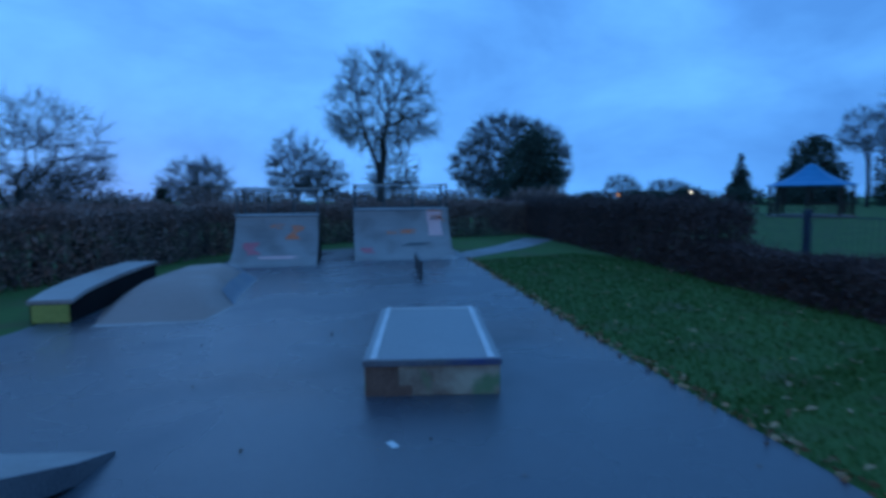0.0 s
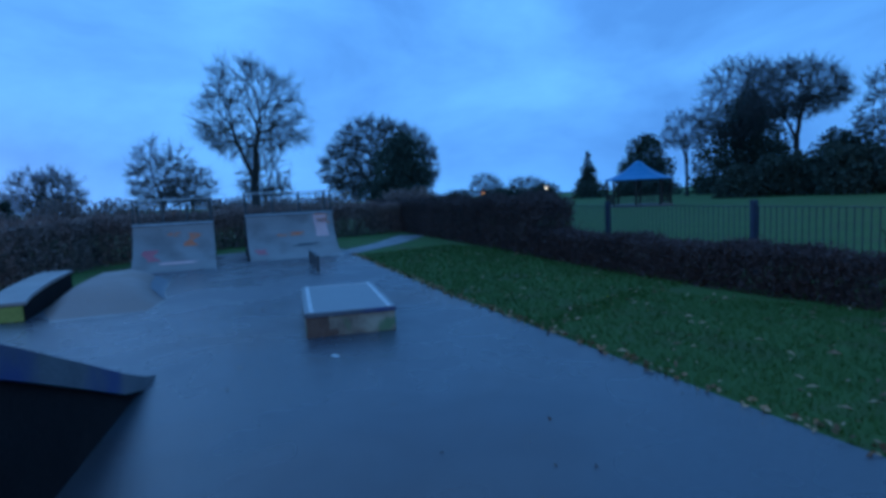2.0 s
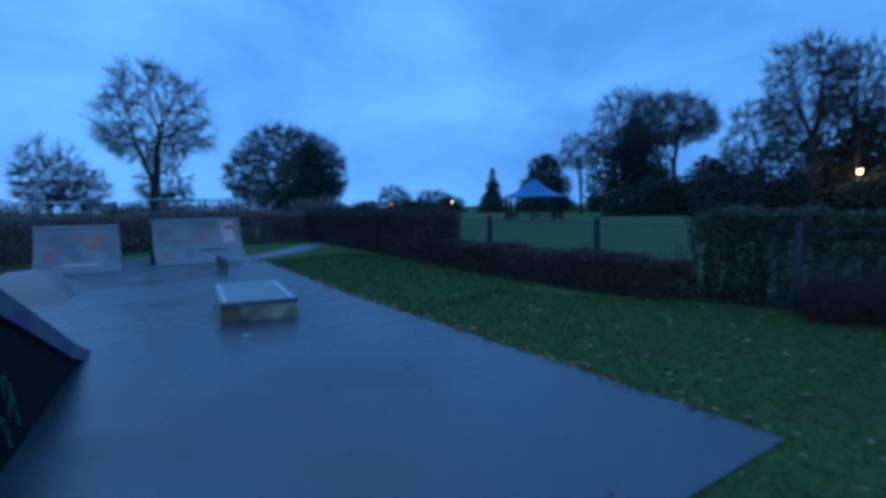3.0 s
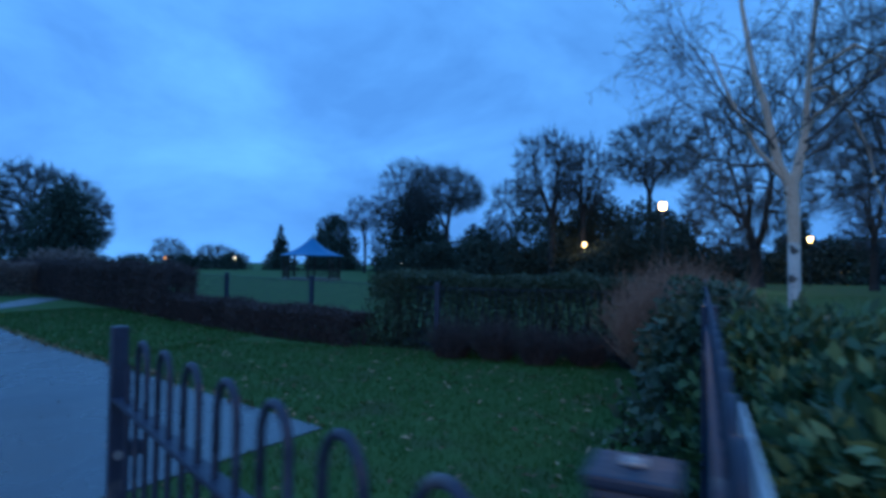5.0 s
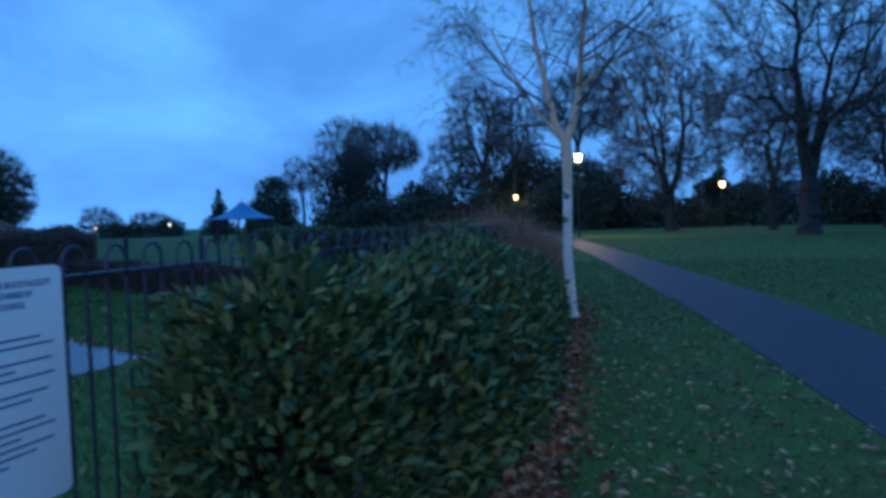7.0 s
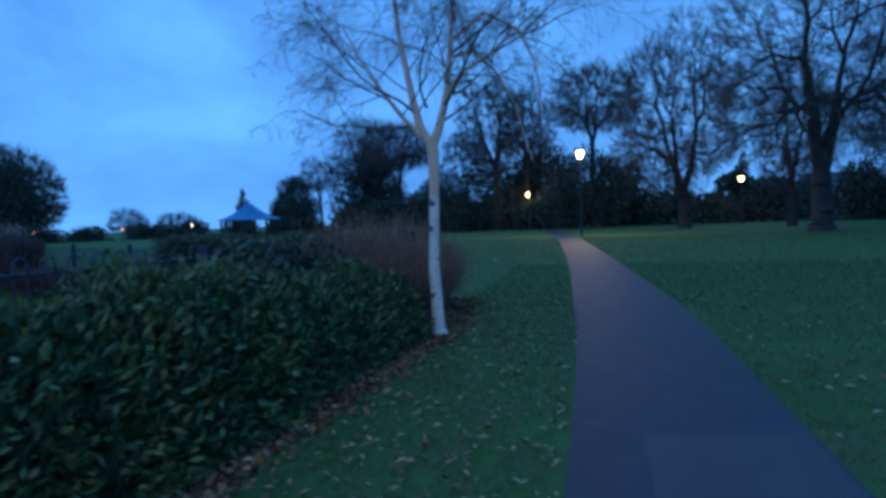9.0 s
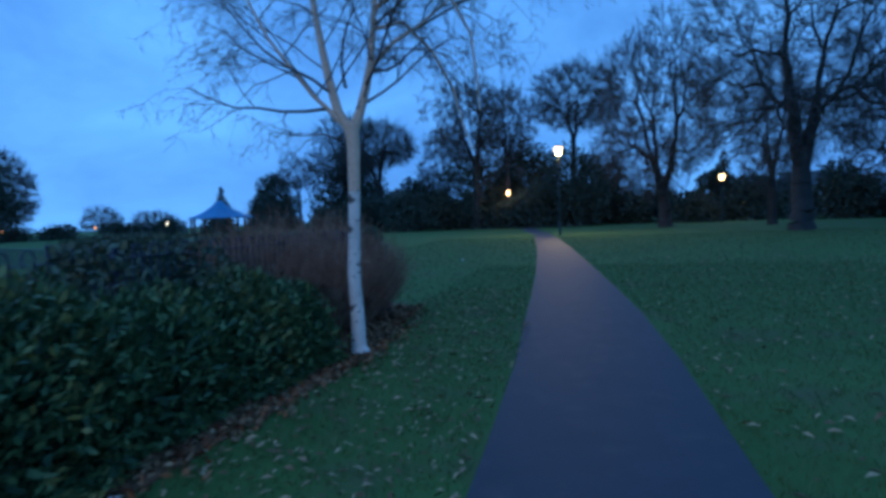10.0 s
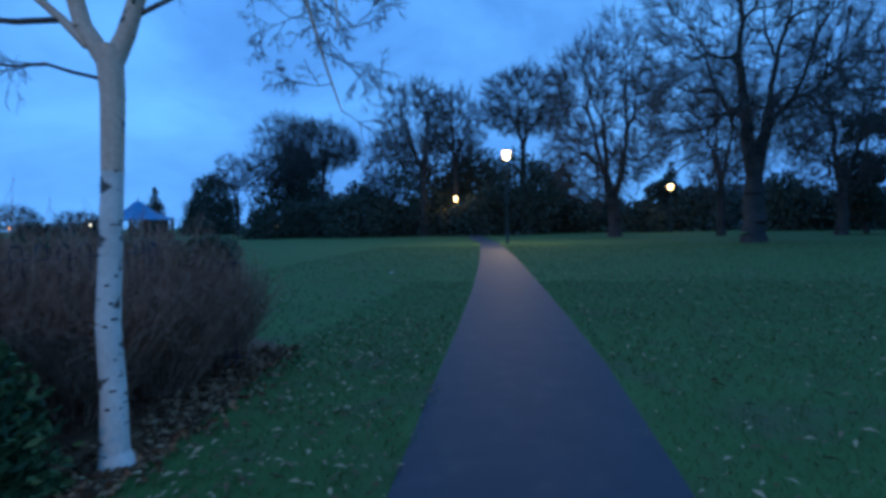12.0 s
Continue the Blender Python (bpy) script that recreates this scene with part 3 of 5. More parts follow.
def quarter(name, x, y, width, height, run, deck, rail_top, label, paint):
    """A concrete quarter pipe that faces back along the asphalt: curved ride surface, deck, steel coping, guard rail."""
    root = thing(name, label, "skate ramp", pose(x, y, 0, 0, 0, -23), "quarter pipes")
    n = 14
    curve = [(-run * math.sin(a), height * (1 - math.cos(a)) / (1 - math.cos(1.32)) ) for a in np.linspace(0, 1.32, n)]
    k = run / (run * math.sin(1.32))
    curve = [(px * k, pz) for px, pz in curve]
    prof = [(0.25, 0.0)] + [(px, pz + 0.015) for px, pz in curve] + [(-run - deck, height + 0.015), (-run - deck, 0)]
    part("ramp_body", profile(prof, width), M_CONC, root, "pale worn concrete ride surface")
    for yy in (-0.012, width + 0.002):
        part("side_wall", profile([(px, pz * 0.985) for px, pz in curve[2:]] + [(-run - deck, height), (-run - deck, 0.0), (curve[2][0], 0.0)], 0.010), M_DARKSIDE, root, "near-black side wall", Matrix.Translation((0, yy, 0)))
    part("coping", pipe([(-run, -0.01, height + 0.02), (-run, width * 0.5, height + 0.02), (-run, width + 0.01, height + 0.02)], 0.035), M_STEEL, root, "round steel coping pipe")

    def spot(u):
        f = min(max(u, 0), 0.999) * (n - 1)
        i = int(f)
        w = f - i
        return curve[i][0] * (1 - w) + curve[i + 1][0] * w + 0.006, curve[i][1] * (1 - w) + curve[i + 1][1] * w + 0.019

    for u0, u1, y0, y1, mat, wave in paint:
        bm = bmesh.new()
        rows = []
        for a in np.linspace(0, 1, 7):
            u = u0 + (u1 - u0) * a
            px, pz = spot(u)
            dy = wave * math.sin(a * 5.0 + y0 * 3)
            rows.append((bm.verts.new((px, y0 + dy, pz)), bm.verts.new((px, y1 + dy * 0.6 + wave * math.cos(a * 7), pz))))
        for r0, r1 in zip(rows, rows[1:]):
            bm.faces.new((r0[0], r0[1], r1[1], r1[0]))
        part("graffiti", bm, mat, root, "sprayed paint patch")
    xb = -run - deck + 0.05
    for i in range(4):
        yy = 0.06 + i * (width - 0.12) / 3
        part("post", box(0.05, 0.05, rail_top - height, (xb, yy, height + 0.013), 0.006), M_MESH, root)
    for xx, yy in ((-run - 0.1, 0.03), (-run - 0.1, width - 0.03)):
        part("post", box(0.05, 0.05, rail_top - height, (xx, yy, height + 0.013), 0.006), M_MESH, root)
    part("top_rail", pipe([(-run - 0.1, 0.03, rail_top), (xb, 0.03, rail_top), (xb, width * 0.5, rail_top), (xb, width - 0.03, rail_top), (-run - 0.1, width - 0.03, rail_top)], 0.028), M_STEEL, root, "pale tubular top rail")
    gap = rail_top - height - 0.14
    for i in range(3):
        w = (width - 0.12) / 3
        panel = part("guard_panel", box(0.02, w, 0.03, (xb, 0.06 + (i + 0.5) * w, height + 0.05), 0.003), M_MESH, root, "dark barred guard panel")
        part("guard_rail", box(0.02, w, 0.03, (xb, 0.06 + (i + 0.5) * w, height + 0.05 + gap), 0.003), M_MESH, panel)
        m = int(w / 0.09)
        for j in range(m):
            part("bar", guard_bar, M_MESH, panel, at=Matrix.Translation((xb, 0.06 + i * w + (j + 0.5) * w / m, height + 0.07)) @ Matrix.Diagonal((1, 1, gap, 1)))
    return root


quarter("quarter_pipe", -20.77, 10.90, 2.72, 1.30, 1.55, 1.0, 2.03, "concrete quarter pipe with orange and red graffiti and a rail",
        [(0.62, 0.97, 2.10, 2.50, M_PINK, 0.02), (0.82, 0.99, 2.16, 2.54, M_ORANGE, 0.05), (0.70, 0.80, 2.22, 2.38, M_SIGNRED, 0.01),
         (0.66, 0.72, 0.95, 1.7, M_ORANGE, 0.06), (0.30, 0.42, 0.2, 0.5, M_SIGNRED, 0.05), (0.45, 0.50, 1.4, 2.0, M_MESH, 0.12)])
quarter("quarter_pipe", -21.17, 7.75, 2.12, 1.19, 1.55, 1.0, 1.93, "lower concrete quarter pipe with orange graffiti beside a bank",
        [(0.66, 0.86, 1.38, 1.64, M_ORANGE, 0.10), (0.82, 0.88, 0.9, 1.15, M_ORANGE, 0.08), (0.40, 0.62, 0.3, 0.6, M_SIGNRED, 0.08), (0.30, 0.36, 0.7, 1.6, M_PINK, 0.07)])

# low bank between the ledge and the ramps
bank = thing("skate_bank", "low brownish concrete bank with faded blue paint", "skate bank", pose(0, 0, 0))
bm = bmesh.new()
OUT = [(-15.46, 5.0), (-14.96, 6.25), (-15.91, 6.85), (-17.01, 7.2), (-18.71, 7.9), (-20.71, 8.0), (-20.51, 6.9), (-18.61, 5.95), (-16.81, 5.15)]
cx, cy = -17.6, 6.45
rings = []
for s, z in ((1.0, 0.012), (0.93, 0.05), (0.75, 0.20), (0.55, 0.33), (0.35, 0.37), (0.12, 0.38)):
    rings.append([bm.verts.new((cx + (x - cx) * s, cy + (y - cy) * s, z)) for x, y in OUT])
for r0, r1 in zip(rings, rings[1:]):
    for i in range(len(OUT)):
        bm.faces.new((r0[i], r0[(i + 1) % len(OUT)], r1[(i + 1) % len(OUT)], r1[i])).smooth = True
bm.faces.new(rings[-1])
part("bank_surface", bm, M_HUMP, bank)
bm = bmesh.new()
rows = []
for s, z in ((0.99, 0.030), (0.93, 0.062), (0.84, 0.137), (0.75, 0.212)):
    rows.append([bm.verts.new((cx + (x - cx) * s, cy + (y - cy) * s, z)) for x, y in OUT[2:6]])
for r0, r1 in zip(rows, rows[1:]):
    for i in range(3):
        bm.faces.new((r0[i], r0[i + 1], r1[i + 1], r1[i]))
part("painted_patch", bm, M_BLUEP, bank, "faded blue painted end")
bm = bmesh.new()
strip = [[bm.verts.new((cx + (x - cx) * s, cy + (y - cy) * s, z)) for x, y in OUT[:6]] for s, z in ((1.016, 0.012), (1.014, 0.018), (0.986, 0.028), (0.984, 0.012))]
for r0, r1 in zip(strip, strip[1:]):
    for i in range(5):
        bm.faces.new((r0[i], r0[i + 1], r1[i + 1], r1[i]))
part("toe_strip", bm, M_CONC, bank, "pale worn edge strip at the foot")
# long ledge at the edge of the pavement
led = thing("grind_ledge", "long low concrete ledge that rises from a painted end", "skate ledge",
            pose(-17.63, 5.20, 0.0, 0, 0, math.degrees(math.atan2(1.35, -3.3)) - 90))
LED = [(-1.75, 0.27), (-1.3, 0.335), (-0.7, 0.375), (0.0, 0.40), (0.9, 0.41), (1.75, 0.41)]


def loft(stations, half, z0, z1):
    """A bar along y whose foot and top follow the stations."""
    bm = bmesh.new()
    rings = [[bm.verts.new((sx * half, y, z)) for sx, z in ((-1, z0(h)), (1, z0(h)), (1, z1(h)), (-1, z1(h)))] for y, h in stations]
    for r0, r1 in zip(rings, rings[1:]):
        for k in range(4):
            bm.faces.new((r0[k], r0[(k + 1) % 4], r1[(k + 1) % 4], r1[k]))
    bm.faces.new(rings[0])
    bm.faces.new(rings[-1])
    edges = [e for e in bm.edges if abs(e.verts[0].co.x - e.verts[1].co.x) < 1e-6 and abs(e.verts[0].co.y - e.verts[1].co.y) > 0.1]
    bmesh.ops.bevel(bm, geom=edges, offset=0.012, segments=2, affect="EDGES")
    return bm


# the block's near-black colour holds the shade of the ledge sides
part("ledge_body", loft(LED, 0.25, lambda h: 0.0, lambda h: h), M_DARKSIDE, led, "concrete block with shade painted in as near-black")
part("ledge_top", loft([(y * 1.012, h) for y, h in LED], 0.28, lambda h: h + 0.001, lambda h: h + 0.055), M_CONC, led, "pale worn top slab")
part("painted_end", box(0.46, 0.012, 0.24, (0, -1.757, 0.02), 0.003), M_YELLOWP, led, "yellow-green sprayed end face")
part("graffiti", box(0.012, 0.55, 0.22, (-0.256, 1.2, 0.09), 0.003), M_ORANGE, led, "orange sprayed patch")

# manual box
gb = thing("manual_box", "low concrete skate box with steel edges and a flaking painted front", "skate box", pose(-11.79, 7.87, 0.012, 0, 0, 150))
LX, LY = 2.2, 1.11
part("box_body", box(LX, LY, 0.255, (0, 0, 0), 0.012), M_BOXSIDE, gb, "brown and green painted concrete sides")
for py, pw, pz, ph in ((0.41, 0.27, 0.0, 0.25), (0.22, 0.11, 0.0, 0.09)):
    part("stain", box(0.008, pw, ph, (-LX / 2 - 0.002, py, pz), 0.002), M_RUST, gb, "dark brown flaking patch")
part("box_top", box(LX + 0.02, LY + 0.02, 0.055, (0, 0, 0.257), 0.012), M_BOXTOP, gb, "damp grey top slab")
for s in (-1, 1):
    part("edge_angle", box(LX + 0.026, 0.055, 0.010, (0, s * (LY / 2 - 0.075), 0.310), 0.003), M_PALE, gb, "worn bright steel edge")
part("edge_angle", box(0.055, LY * 0.86, 0.009, (LX / 2 - 0.06, 0, 0.3095), 0.003), M_PALE, gb, "worn bright steel edge")
part("edge_angle", box(0.030, LY + 0.02, 0.050, (-LX / 2 - 0.012, 0, 0.255), 0.004), M_LIP, gb, "dark steel front lip")
part("edge_angle", box(0.030, LY + 0.02, 0.050, (LX / 2 + 0.012, 0, 0.255), 0.004), M_LIP, gb, "dark steel front lip")

# low rail of flat posts
fr = thing("grind_rail", "short low dark steel grind rail on the asphalt", "grind rail", pose(-17.4, 10.9, 0.013, 0, 0, math.degrees(math.atan2(0.86, -1.75))))
part("rail_bar", box(1.95, 0.06, 0.05, (0, 0, 0.36), 0.008), M_MESH, fr)
for i in range(3):
    p = part("post", box(0.07, 0.07, 0.36, (-0.88 + 0.88 * i, 0, 0), 0.006), M_MESH, fr)
    part("foot_plate", box(0.16, 0.16, 0.012, (-0.88 + 0.88 * i, 0, 0), 0.003), M_STEEL, p)

# kicker ramp beside the walk
kick = thing("kicker_ramp", "tall dark-sided launch ramp with steel edge and green graffiti", "skate ramp",
             Matrix.Translation((-11.02, 5.06, 0.012)) @ pose(0, 0, 0, 0, 0, -30.0))
KP = [(0.0, 0.012), (0.4, 0.115), (1.0, 0.32), (1.8, 0.62), (2.6, 0.915), (3.4, 1.205), (4.2, 1.48)]
KW = 2.4
part("side_body", profile([(0.25, 0.0)] + [(x, z - 0.06) for x, z in KP[1:]] + [(4.18, 0)], KW - 0.05), M_DARKSIDE, kick, "near-black side wall", Matrix.Translation((0, -KW + 0.025, 0)))
part("deck", profile([(x, z + 0.004) for x, z in KP] + [(x, max(z - 0.10, -0.002)) for x, z in KP[::-1]], KW - 0.02), M_CONC, kick, "pale concrete ride surface", Matrix.Translation((0, -KW, 0)))
for yy in (-0.02, -KW - 0.01):
    part("edge_angle", profile([(x, z + 0.008) for x, z in KP] + [(x, max(z - 0.17, 0.0)) for x, z in KP[::-1]], 0.028), M_LIP, kick, "blue-grey steel side edge", Matrix.Translation((0, yy, 0)))
for k, (gx, gz) in enumerate(((3.15, 0.30), (3.38, 0.22), (3.25, 0.48))):
    pts = [(gx + 0.11 * math.cos(a * 1.7 + k), 0.0, gz + 0.13 * math.sin(a * 2.3 + k * 1.4)) for a in np.linspace(0, 3.0, 14)]
    part("graffiti", pipe(pts, 0.006, 5), M_GREENP, kick, "green sprayed scrawl")


# ---------------------------------------------------------------- fences and gate
FU = Vector((0.138, 0.990, 0)).normalized()
FA = math.degrees(math.atan2(FU.y, FU.x))
FO = Vector((-1.024, 2.458, 0))
bar_mesh = raw_mesh("bar", *tube_arrays([(0, 0, 0.05)], [(0, 0, 1.42)], np.array([0.008]), np.array([0.008]), 6), M_FENCE, True)
hoop_bm = pipe([(-0.0513, 0, 1.40), (-0.0513, 0, 1.475)] + [(-0.0513 * math.cos(a), 0, 1.475 + 0.066 * math.sin(a)) for a in np.linspace(0.25, math.pi - 0.25, 9)] + [(0.0513, 0, 1.475), (0.0513, 0, 1.40)], 0.0080, 7)
hoop_mesh = bpy.data.meshes.new("hoop")
hoop_bm.to_mesh(hoop_mesh)
hoop_bm.free()
hoop_mesh.materials.append(M_FENCE)
for p in hoop_mesh.polygons:
    p.use_smooth = True


def bow_fence(name, label, at, length, posts, with_rails=True):
    """Bow-top railings: bars joined in pairs by hoops above a flat top rail."""
    root = thing(name, label, "fence", at, "bow-top railings")
    n = int(length / 0.1025)
    for i in range(n):
        part("bar", bar_mesh, M_FENCE, root, at=Matrix.Translation((0.049 + i * 0.1025, 0, 0)))
        if i % 2 == 0 and i + 1 < n:
            part("hoop", hoop_mesh, M_FENCE, root, at=Matrix.Translation((0.049 + i * 0.1025 + 0.0513, 0, 0)))
    if with_rails:
        part("top_rail", box(length, 0.040, 0.010, (length / 2, 0, 1.415), 0.002), M_FENCE, root)
        part("bottom_rail", box(length, 0.040, 0.010, (length / 2, 0, 0.14), 0.002), M_FENCE, root)
    for s in posts:
        part("post", box(0.075, 0.075, 1.52, (s, 0, 0), 0.006), M_FENCE, root)
    return root


P1 = Vector((-1.197, 1.797, 0))
bow_fence("railing", "dark blue painted bow-top railings along the lawn", Matrix.Translation(FO + FU * -0.63) @ pose(0, 0, 0, 0, 0, FA), 10.0, (2.64, 5.6, 9.9))
gp = thing("gate_post", "square dark blue steel gate post with a flat cap", "gate post", Matrix.Translation(P1) @ pose(0, 0, 0, 0, 0, FA))
part("post_shaft", box(0.060, 0.060, 1.545, (0, 0, 0), 0.006), M_FENCE, gp)
part("post_cap", box(0.065, 0.065, 0.010, (0, 0, 1.545), 0.003), M_FENCE, gp, "flat bevelled cap")
part("cap_bolt", box(0.016, 0.016, 0.005, (0, 0, 1.555), 0.002), M_STEEL, gp, "pale worn bolt")

# open gate leaf, swung into the park
GD = Vector((-2.66, 2.76, 0)) - P1
GL = GD.length - 0.12
gate = thing("metal_gate", "open bow-top dark blue metal gate leaf", "gate", Matrix.Translation(P1 + GD.normalized() * 0.09) @ pose(0, 0, 0.0, 0, 0, math.degrees(math.atan2(GD.y, GD.x))))
for s, h in ((0.02, 1.46), (GL, 1.50)):
    part("gate_stile", box(0.045, 0.045, h - 0.06, (s, 0, 0.06), 0.005), M_FENCE, gate)
for z in (0.16, 1.28):
    part("gate_rail", box(GL, 0.040, 0.012, (GL / 2, 0, z), 0.002), M_FENCE, gate)
nb = int(GL / 0.1025)
for i in range(nb):
    part("bar", bar_mesh, M_FENCE, gate, at=Matrix.Translation((0.07 + i * 0.1025, 0, -0.02)))
    if i % 2 == 0 and i + 1 < nb:
        part("hoop", hoop_mesh, M_FENCE, gate, at=Matrix.Translation((0.07 + i * 0.1025 + 0.0513, 0, -0.06)))
latch = part("latch", pipe([(GL - 0.03, 0, 1.12), (GL + 0.05, 0, 1.12), (GL + 0.10, 0.0, 1.12)], 0.014), M_STEEL, gate, "worn steel latch bolt")
part("latch_knob", box(0.05, 0.05, 0.05, (GL + 0.02, -0.05, 1.10), 0.015), M_FENCE, latch)

# rear railings along the hedge
REAR = [(0.75, 12.45), (-4.41, 11.95), (-8.36, 14.2), (-12.26, 16.1), (-16.81, 18.1), (-21.91, 20.3)]
for (ax, ay), (bx, by) in zip(REAR, REAR[1:]):
    ln = math.hypot(bx - ax, by - ay)
    at = pose(ax, ay, 0, 0, 0, math.degrees(math.atan2(by - ay, bx - ax)))
    root = thing("railing", "dark railing panel behind the low hedge", "fence", at, "rear railings")
    for i in range(int(ln / 0.125)):
        part("bar", bar_mesh, M_FENCE, root, at=Matrix.Translation((0.06 + i * 0.125, 0, -0.02)) @ Matrix.Diagonal((1, 1, 0.9, 1)))
    part("top_rail", box(ln, 0.04, 0.012, (ln / 2, 0, 1.24), 0.002), M_FENCE, root)
    part("bottom_rail", box(ln, 0.04, 0.012, (ln / 2, 0, 0.15), 0.002), M_FENCE, root)
    part("post", box(0.10, 0.10, 1.36, (ln, 0, 0), 0.008), M_FENCE, root)

# notice board on the railings
sign = thing("notice_board", "white park notice with blue printed conditions of use", "sign", Matrix.Translation(FO + FU * -0.525 + Vector((0.026, -0.004, 0.55))) @ pose(0, 0, 0, 90, 0, FA))
SW, SH = 0.53, 0.925
bm = bmesh.new()
rc = 0.03
ring = []
for cx0, cy0, a0 in ((SW - rc, SH - rc, 0), (rc, SH - rc, 90), (rc, rc, 180), (SW - rc, rc, 270)):
    for a in (0, 30, 60, 90):
        ring.append((cx0 + rc * math.cos(radians(a0 + a)), cy0 + rc * math.sin(radians(a0 + a))))
f = bm.faces.new([bm.verts.new((px, py, 0)) for px, py in ring])
r = bmesh.ops.extrude_face_region(bm, geom=[f])
bmesh.ops.translate(bm, vec=(0, 0, 0.004), verts=[v for v in r["geom"] if isinstance(v, bmesh.types.BMVert)])
part("panel", bm, M_SIGN, sign)


def lettering(body, size, x, y, parent, width=None):
    cu = bpy.data.curves.new("lettering", "FONT")
    cu.body, cu.size, cu.extrude = body, size, 0.0004
    cu.offset = 0.0006
    ob = bpy.data.objects.new("lettering", cu)
    scene.collection.objects.link(ob)
    bpy.context.view_layer.update()
    me = bpy.data.meshes.new_from_object(ob.evaluated_get(bpy.context.evaluated_depsgraph_get()))
    bpy.data.objects.remove(ob)
    me.materials.clear()
    me.materials.append(M_INK)
    co = np.empty(len(me.vertices) * 3, np.float32)
    me.vertices.foreach_get("co", co)
    wide = co[0::3].max()
    t = part("lettering", me, M_INK, parent, at=pose(x, y, 0.0052))
    if width:
        t.scale = (width / wide, 1, 1)
    return t


lettering("ABBEY PARK PERSHORE SKATE FACILITY", 0.034, 0.04, 0.850, sign, 0.445)
lettering("IS PROVIDED AND MAINTAINED BY", 0.034, 0.04, 0.810, sign, 0.37)
lettering("WYCHAVON DISTRICT COUNCIL", 0.034, 0.04, 0.770, sign, 0.34)
lettering("CONDITIONS OF USE", 0.032, 0.04, 0.698, sign, 0.22)
yy = 0.650
for i, w in enumerate((0.36, 0.41, 0.13, 0.40, 0.26, 0.41, 0.19, 0.38, 0.315)):
    if i in (0, 1, 3, 5, 7, 8):
        part("bullet", box(0.010, 0.010, 0.001, (0.050, yy + 0.005, 0.0045), 0), M_INK, sign)
    part("text_line", box(w, 0.008, 0.001, (0.070 + w / 2, yy + 0.005, 0.0045), 0), M_INK, sign)
    yy -= 0.030
part("text_line", box(0.20, 0.020, 0.001, (0.145, yy - 0.006, 0.0045), 0), M_INK, sign)
yy -= 0.042
for w in (0.385, 0.425, 0.29, 0.415, 0.345, 0.24):
    part("text_line", box(w, 0.008, 0.001, (0.045 + w / 2, yy, 0.0045), 0), M_INK, sign)
    yy -= 0.030

# ---------------------------------------------------------------- hedges and shrubs
clip = thing("clipped_hedge", "dense dark green clipped evergreen hedge behind the railings", "hedge")
SP = [(0.35, 12.85), (-2.9, 12.72), (-4.8, 12.72), (-6.0, 12.9)]
v, f = hedge_mass(SP, 1.1, 1.50, 34000, 0.075, M_HEDGE, 3, 0.55, 0.06)
tagged(part("foliage", raw_mesh("foliage", v, f, M_HEDGE), M_HEDGE, clip), kind="stuff")
core(SP, 1.0, 1.4, M_WOOD, clip)
low = thing("low_hedge", "low dark leafless hedge along the railings", "hedge")
SP = [(-6.1, 12.35), (-8.9, 13.30), (-12.2, 14.85), (-13.8, 15.7)]
v, f = hedge_mass(SP, 0.90, 0.66, 46000, 0.080, M_BROWN, 4, 0.30, 0.16)
tagged(part("foliage", raw_mesh("foliage", v, f, M_BROWN), M_BROWN, low), kind="stuff")
core(SP, 0.7, 0.6, M_BROWN, low)
tall = thing("tall_hedge", "tall dark twiggy hedge along the far railings", "hedge")
SP = [(-13.2, 15.4), (-15.9, 16.9), (-21.9, 19.9), (-27.0, 22.4), (-33.0, 24.8)]
v, f = hedge_mass(SP, 1.0, 1.50, 90000, 0.10, M_BROWN, 5, 0.32, 0.12)
tagged(part("foliage", raw_mesh("foliage", v, f, M_BROWN), M_BROWN, tall), kind="stuff")
core(SP, 0.8, 1.4, M_BROWN, tall)
west = thing("beech_hedge", "reddish-brown winter hedge at the edge of the skate park", "hedge")
SP = [(-14.91, -3.0), (-18.21, 1.0), (-21.41, 4.6), (-24.81, 7.2), (-26.91, 10.5), (-27.91, 15.0), (-27.41, 22.0)]
v, f = hedge_mass(SP, 1.5, 1.46, 90000, 0.11, M_BEECH, 6, 0.38, 0.10)
tagged(part("foliage", raw_mesh("foliage", v, f, M_BEECH), M_BEECH, west), kind="stuff")
core(SP, 1.2, 1.4, M_BROWN, west)

laurel = thing("laurel_hedge", "glossy green cherry laurel hedge beside the railings", "hedge")
SP = [(-0.28, 2.9), (0.02, 4.4), (0.06, 6.5), (0.12, 8.0), (0.26, 9.6)]
v, f = hedge_mass(SP, 1.62, 1.34, 38000, 0.108, M_LAUREL, 8, 0.38, 0.14, 0.06, 0.72, 0.52, 2.7)
rngl = np.random.default_rng(12)
n = 6400
a = rngl.uniform(0, 2 * math.pi, n)
h = rngl.uniform(0.12, 1.30, n)
rr = (0.80 * np.sqrt(np.clip(1.12 - (h / 1.5) ** 4, 0.1, 1))) * rngl.uniform(0.72, 1.04, n)
c = np.stack([-0.34 + np.cos(a) * rr * 0.70, 3.05 + np.sin(a) * rr * 0.72, h], 1)
v2, f2 = leaf_quads(c, np.stack([np.cos(a), np.sin(a), np.full(n, 0.8)], 1), 0.088, 0.036, rngl, 0.12)
v, f = joined([(v, f), (v2, f2)])
tagged(part("foliage", raw_mesh("foliage", v, f, M_LAUREL), M_LAUREL, laurel), kind="stuff")
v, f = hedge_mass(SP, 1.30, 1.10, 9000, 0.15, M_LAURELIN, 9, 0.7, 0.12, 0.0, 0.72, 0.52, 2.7)
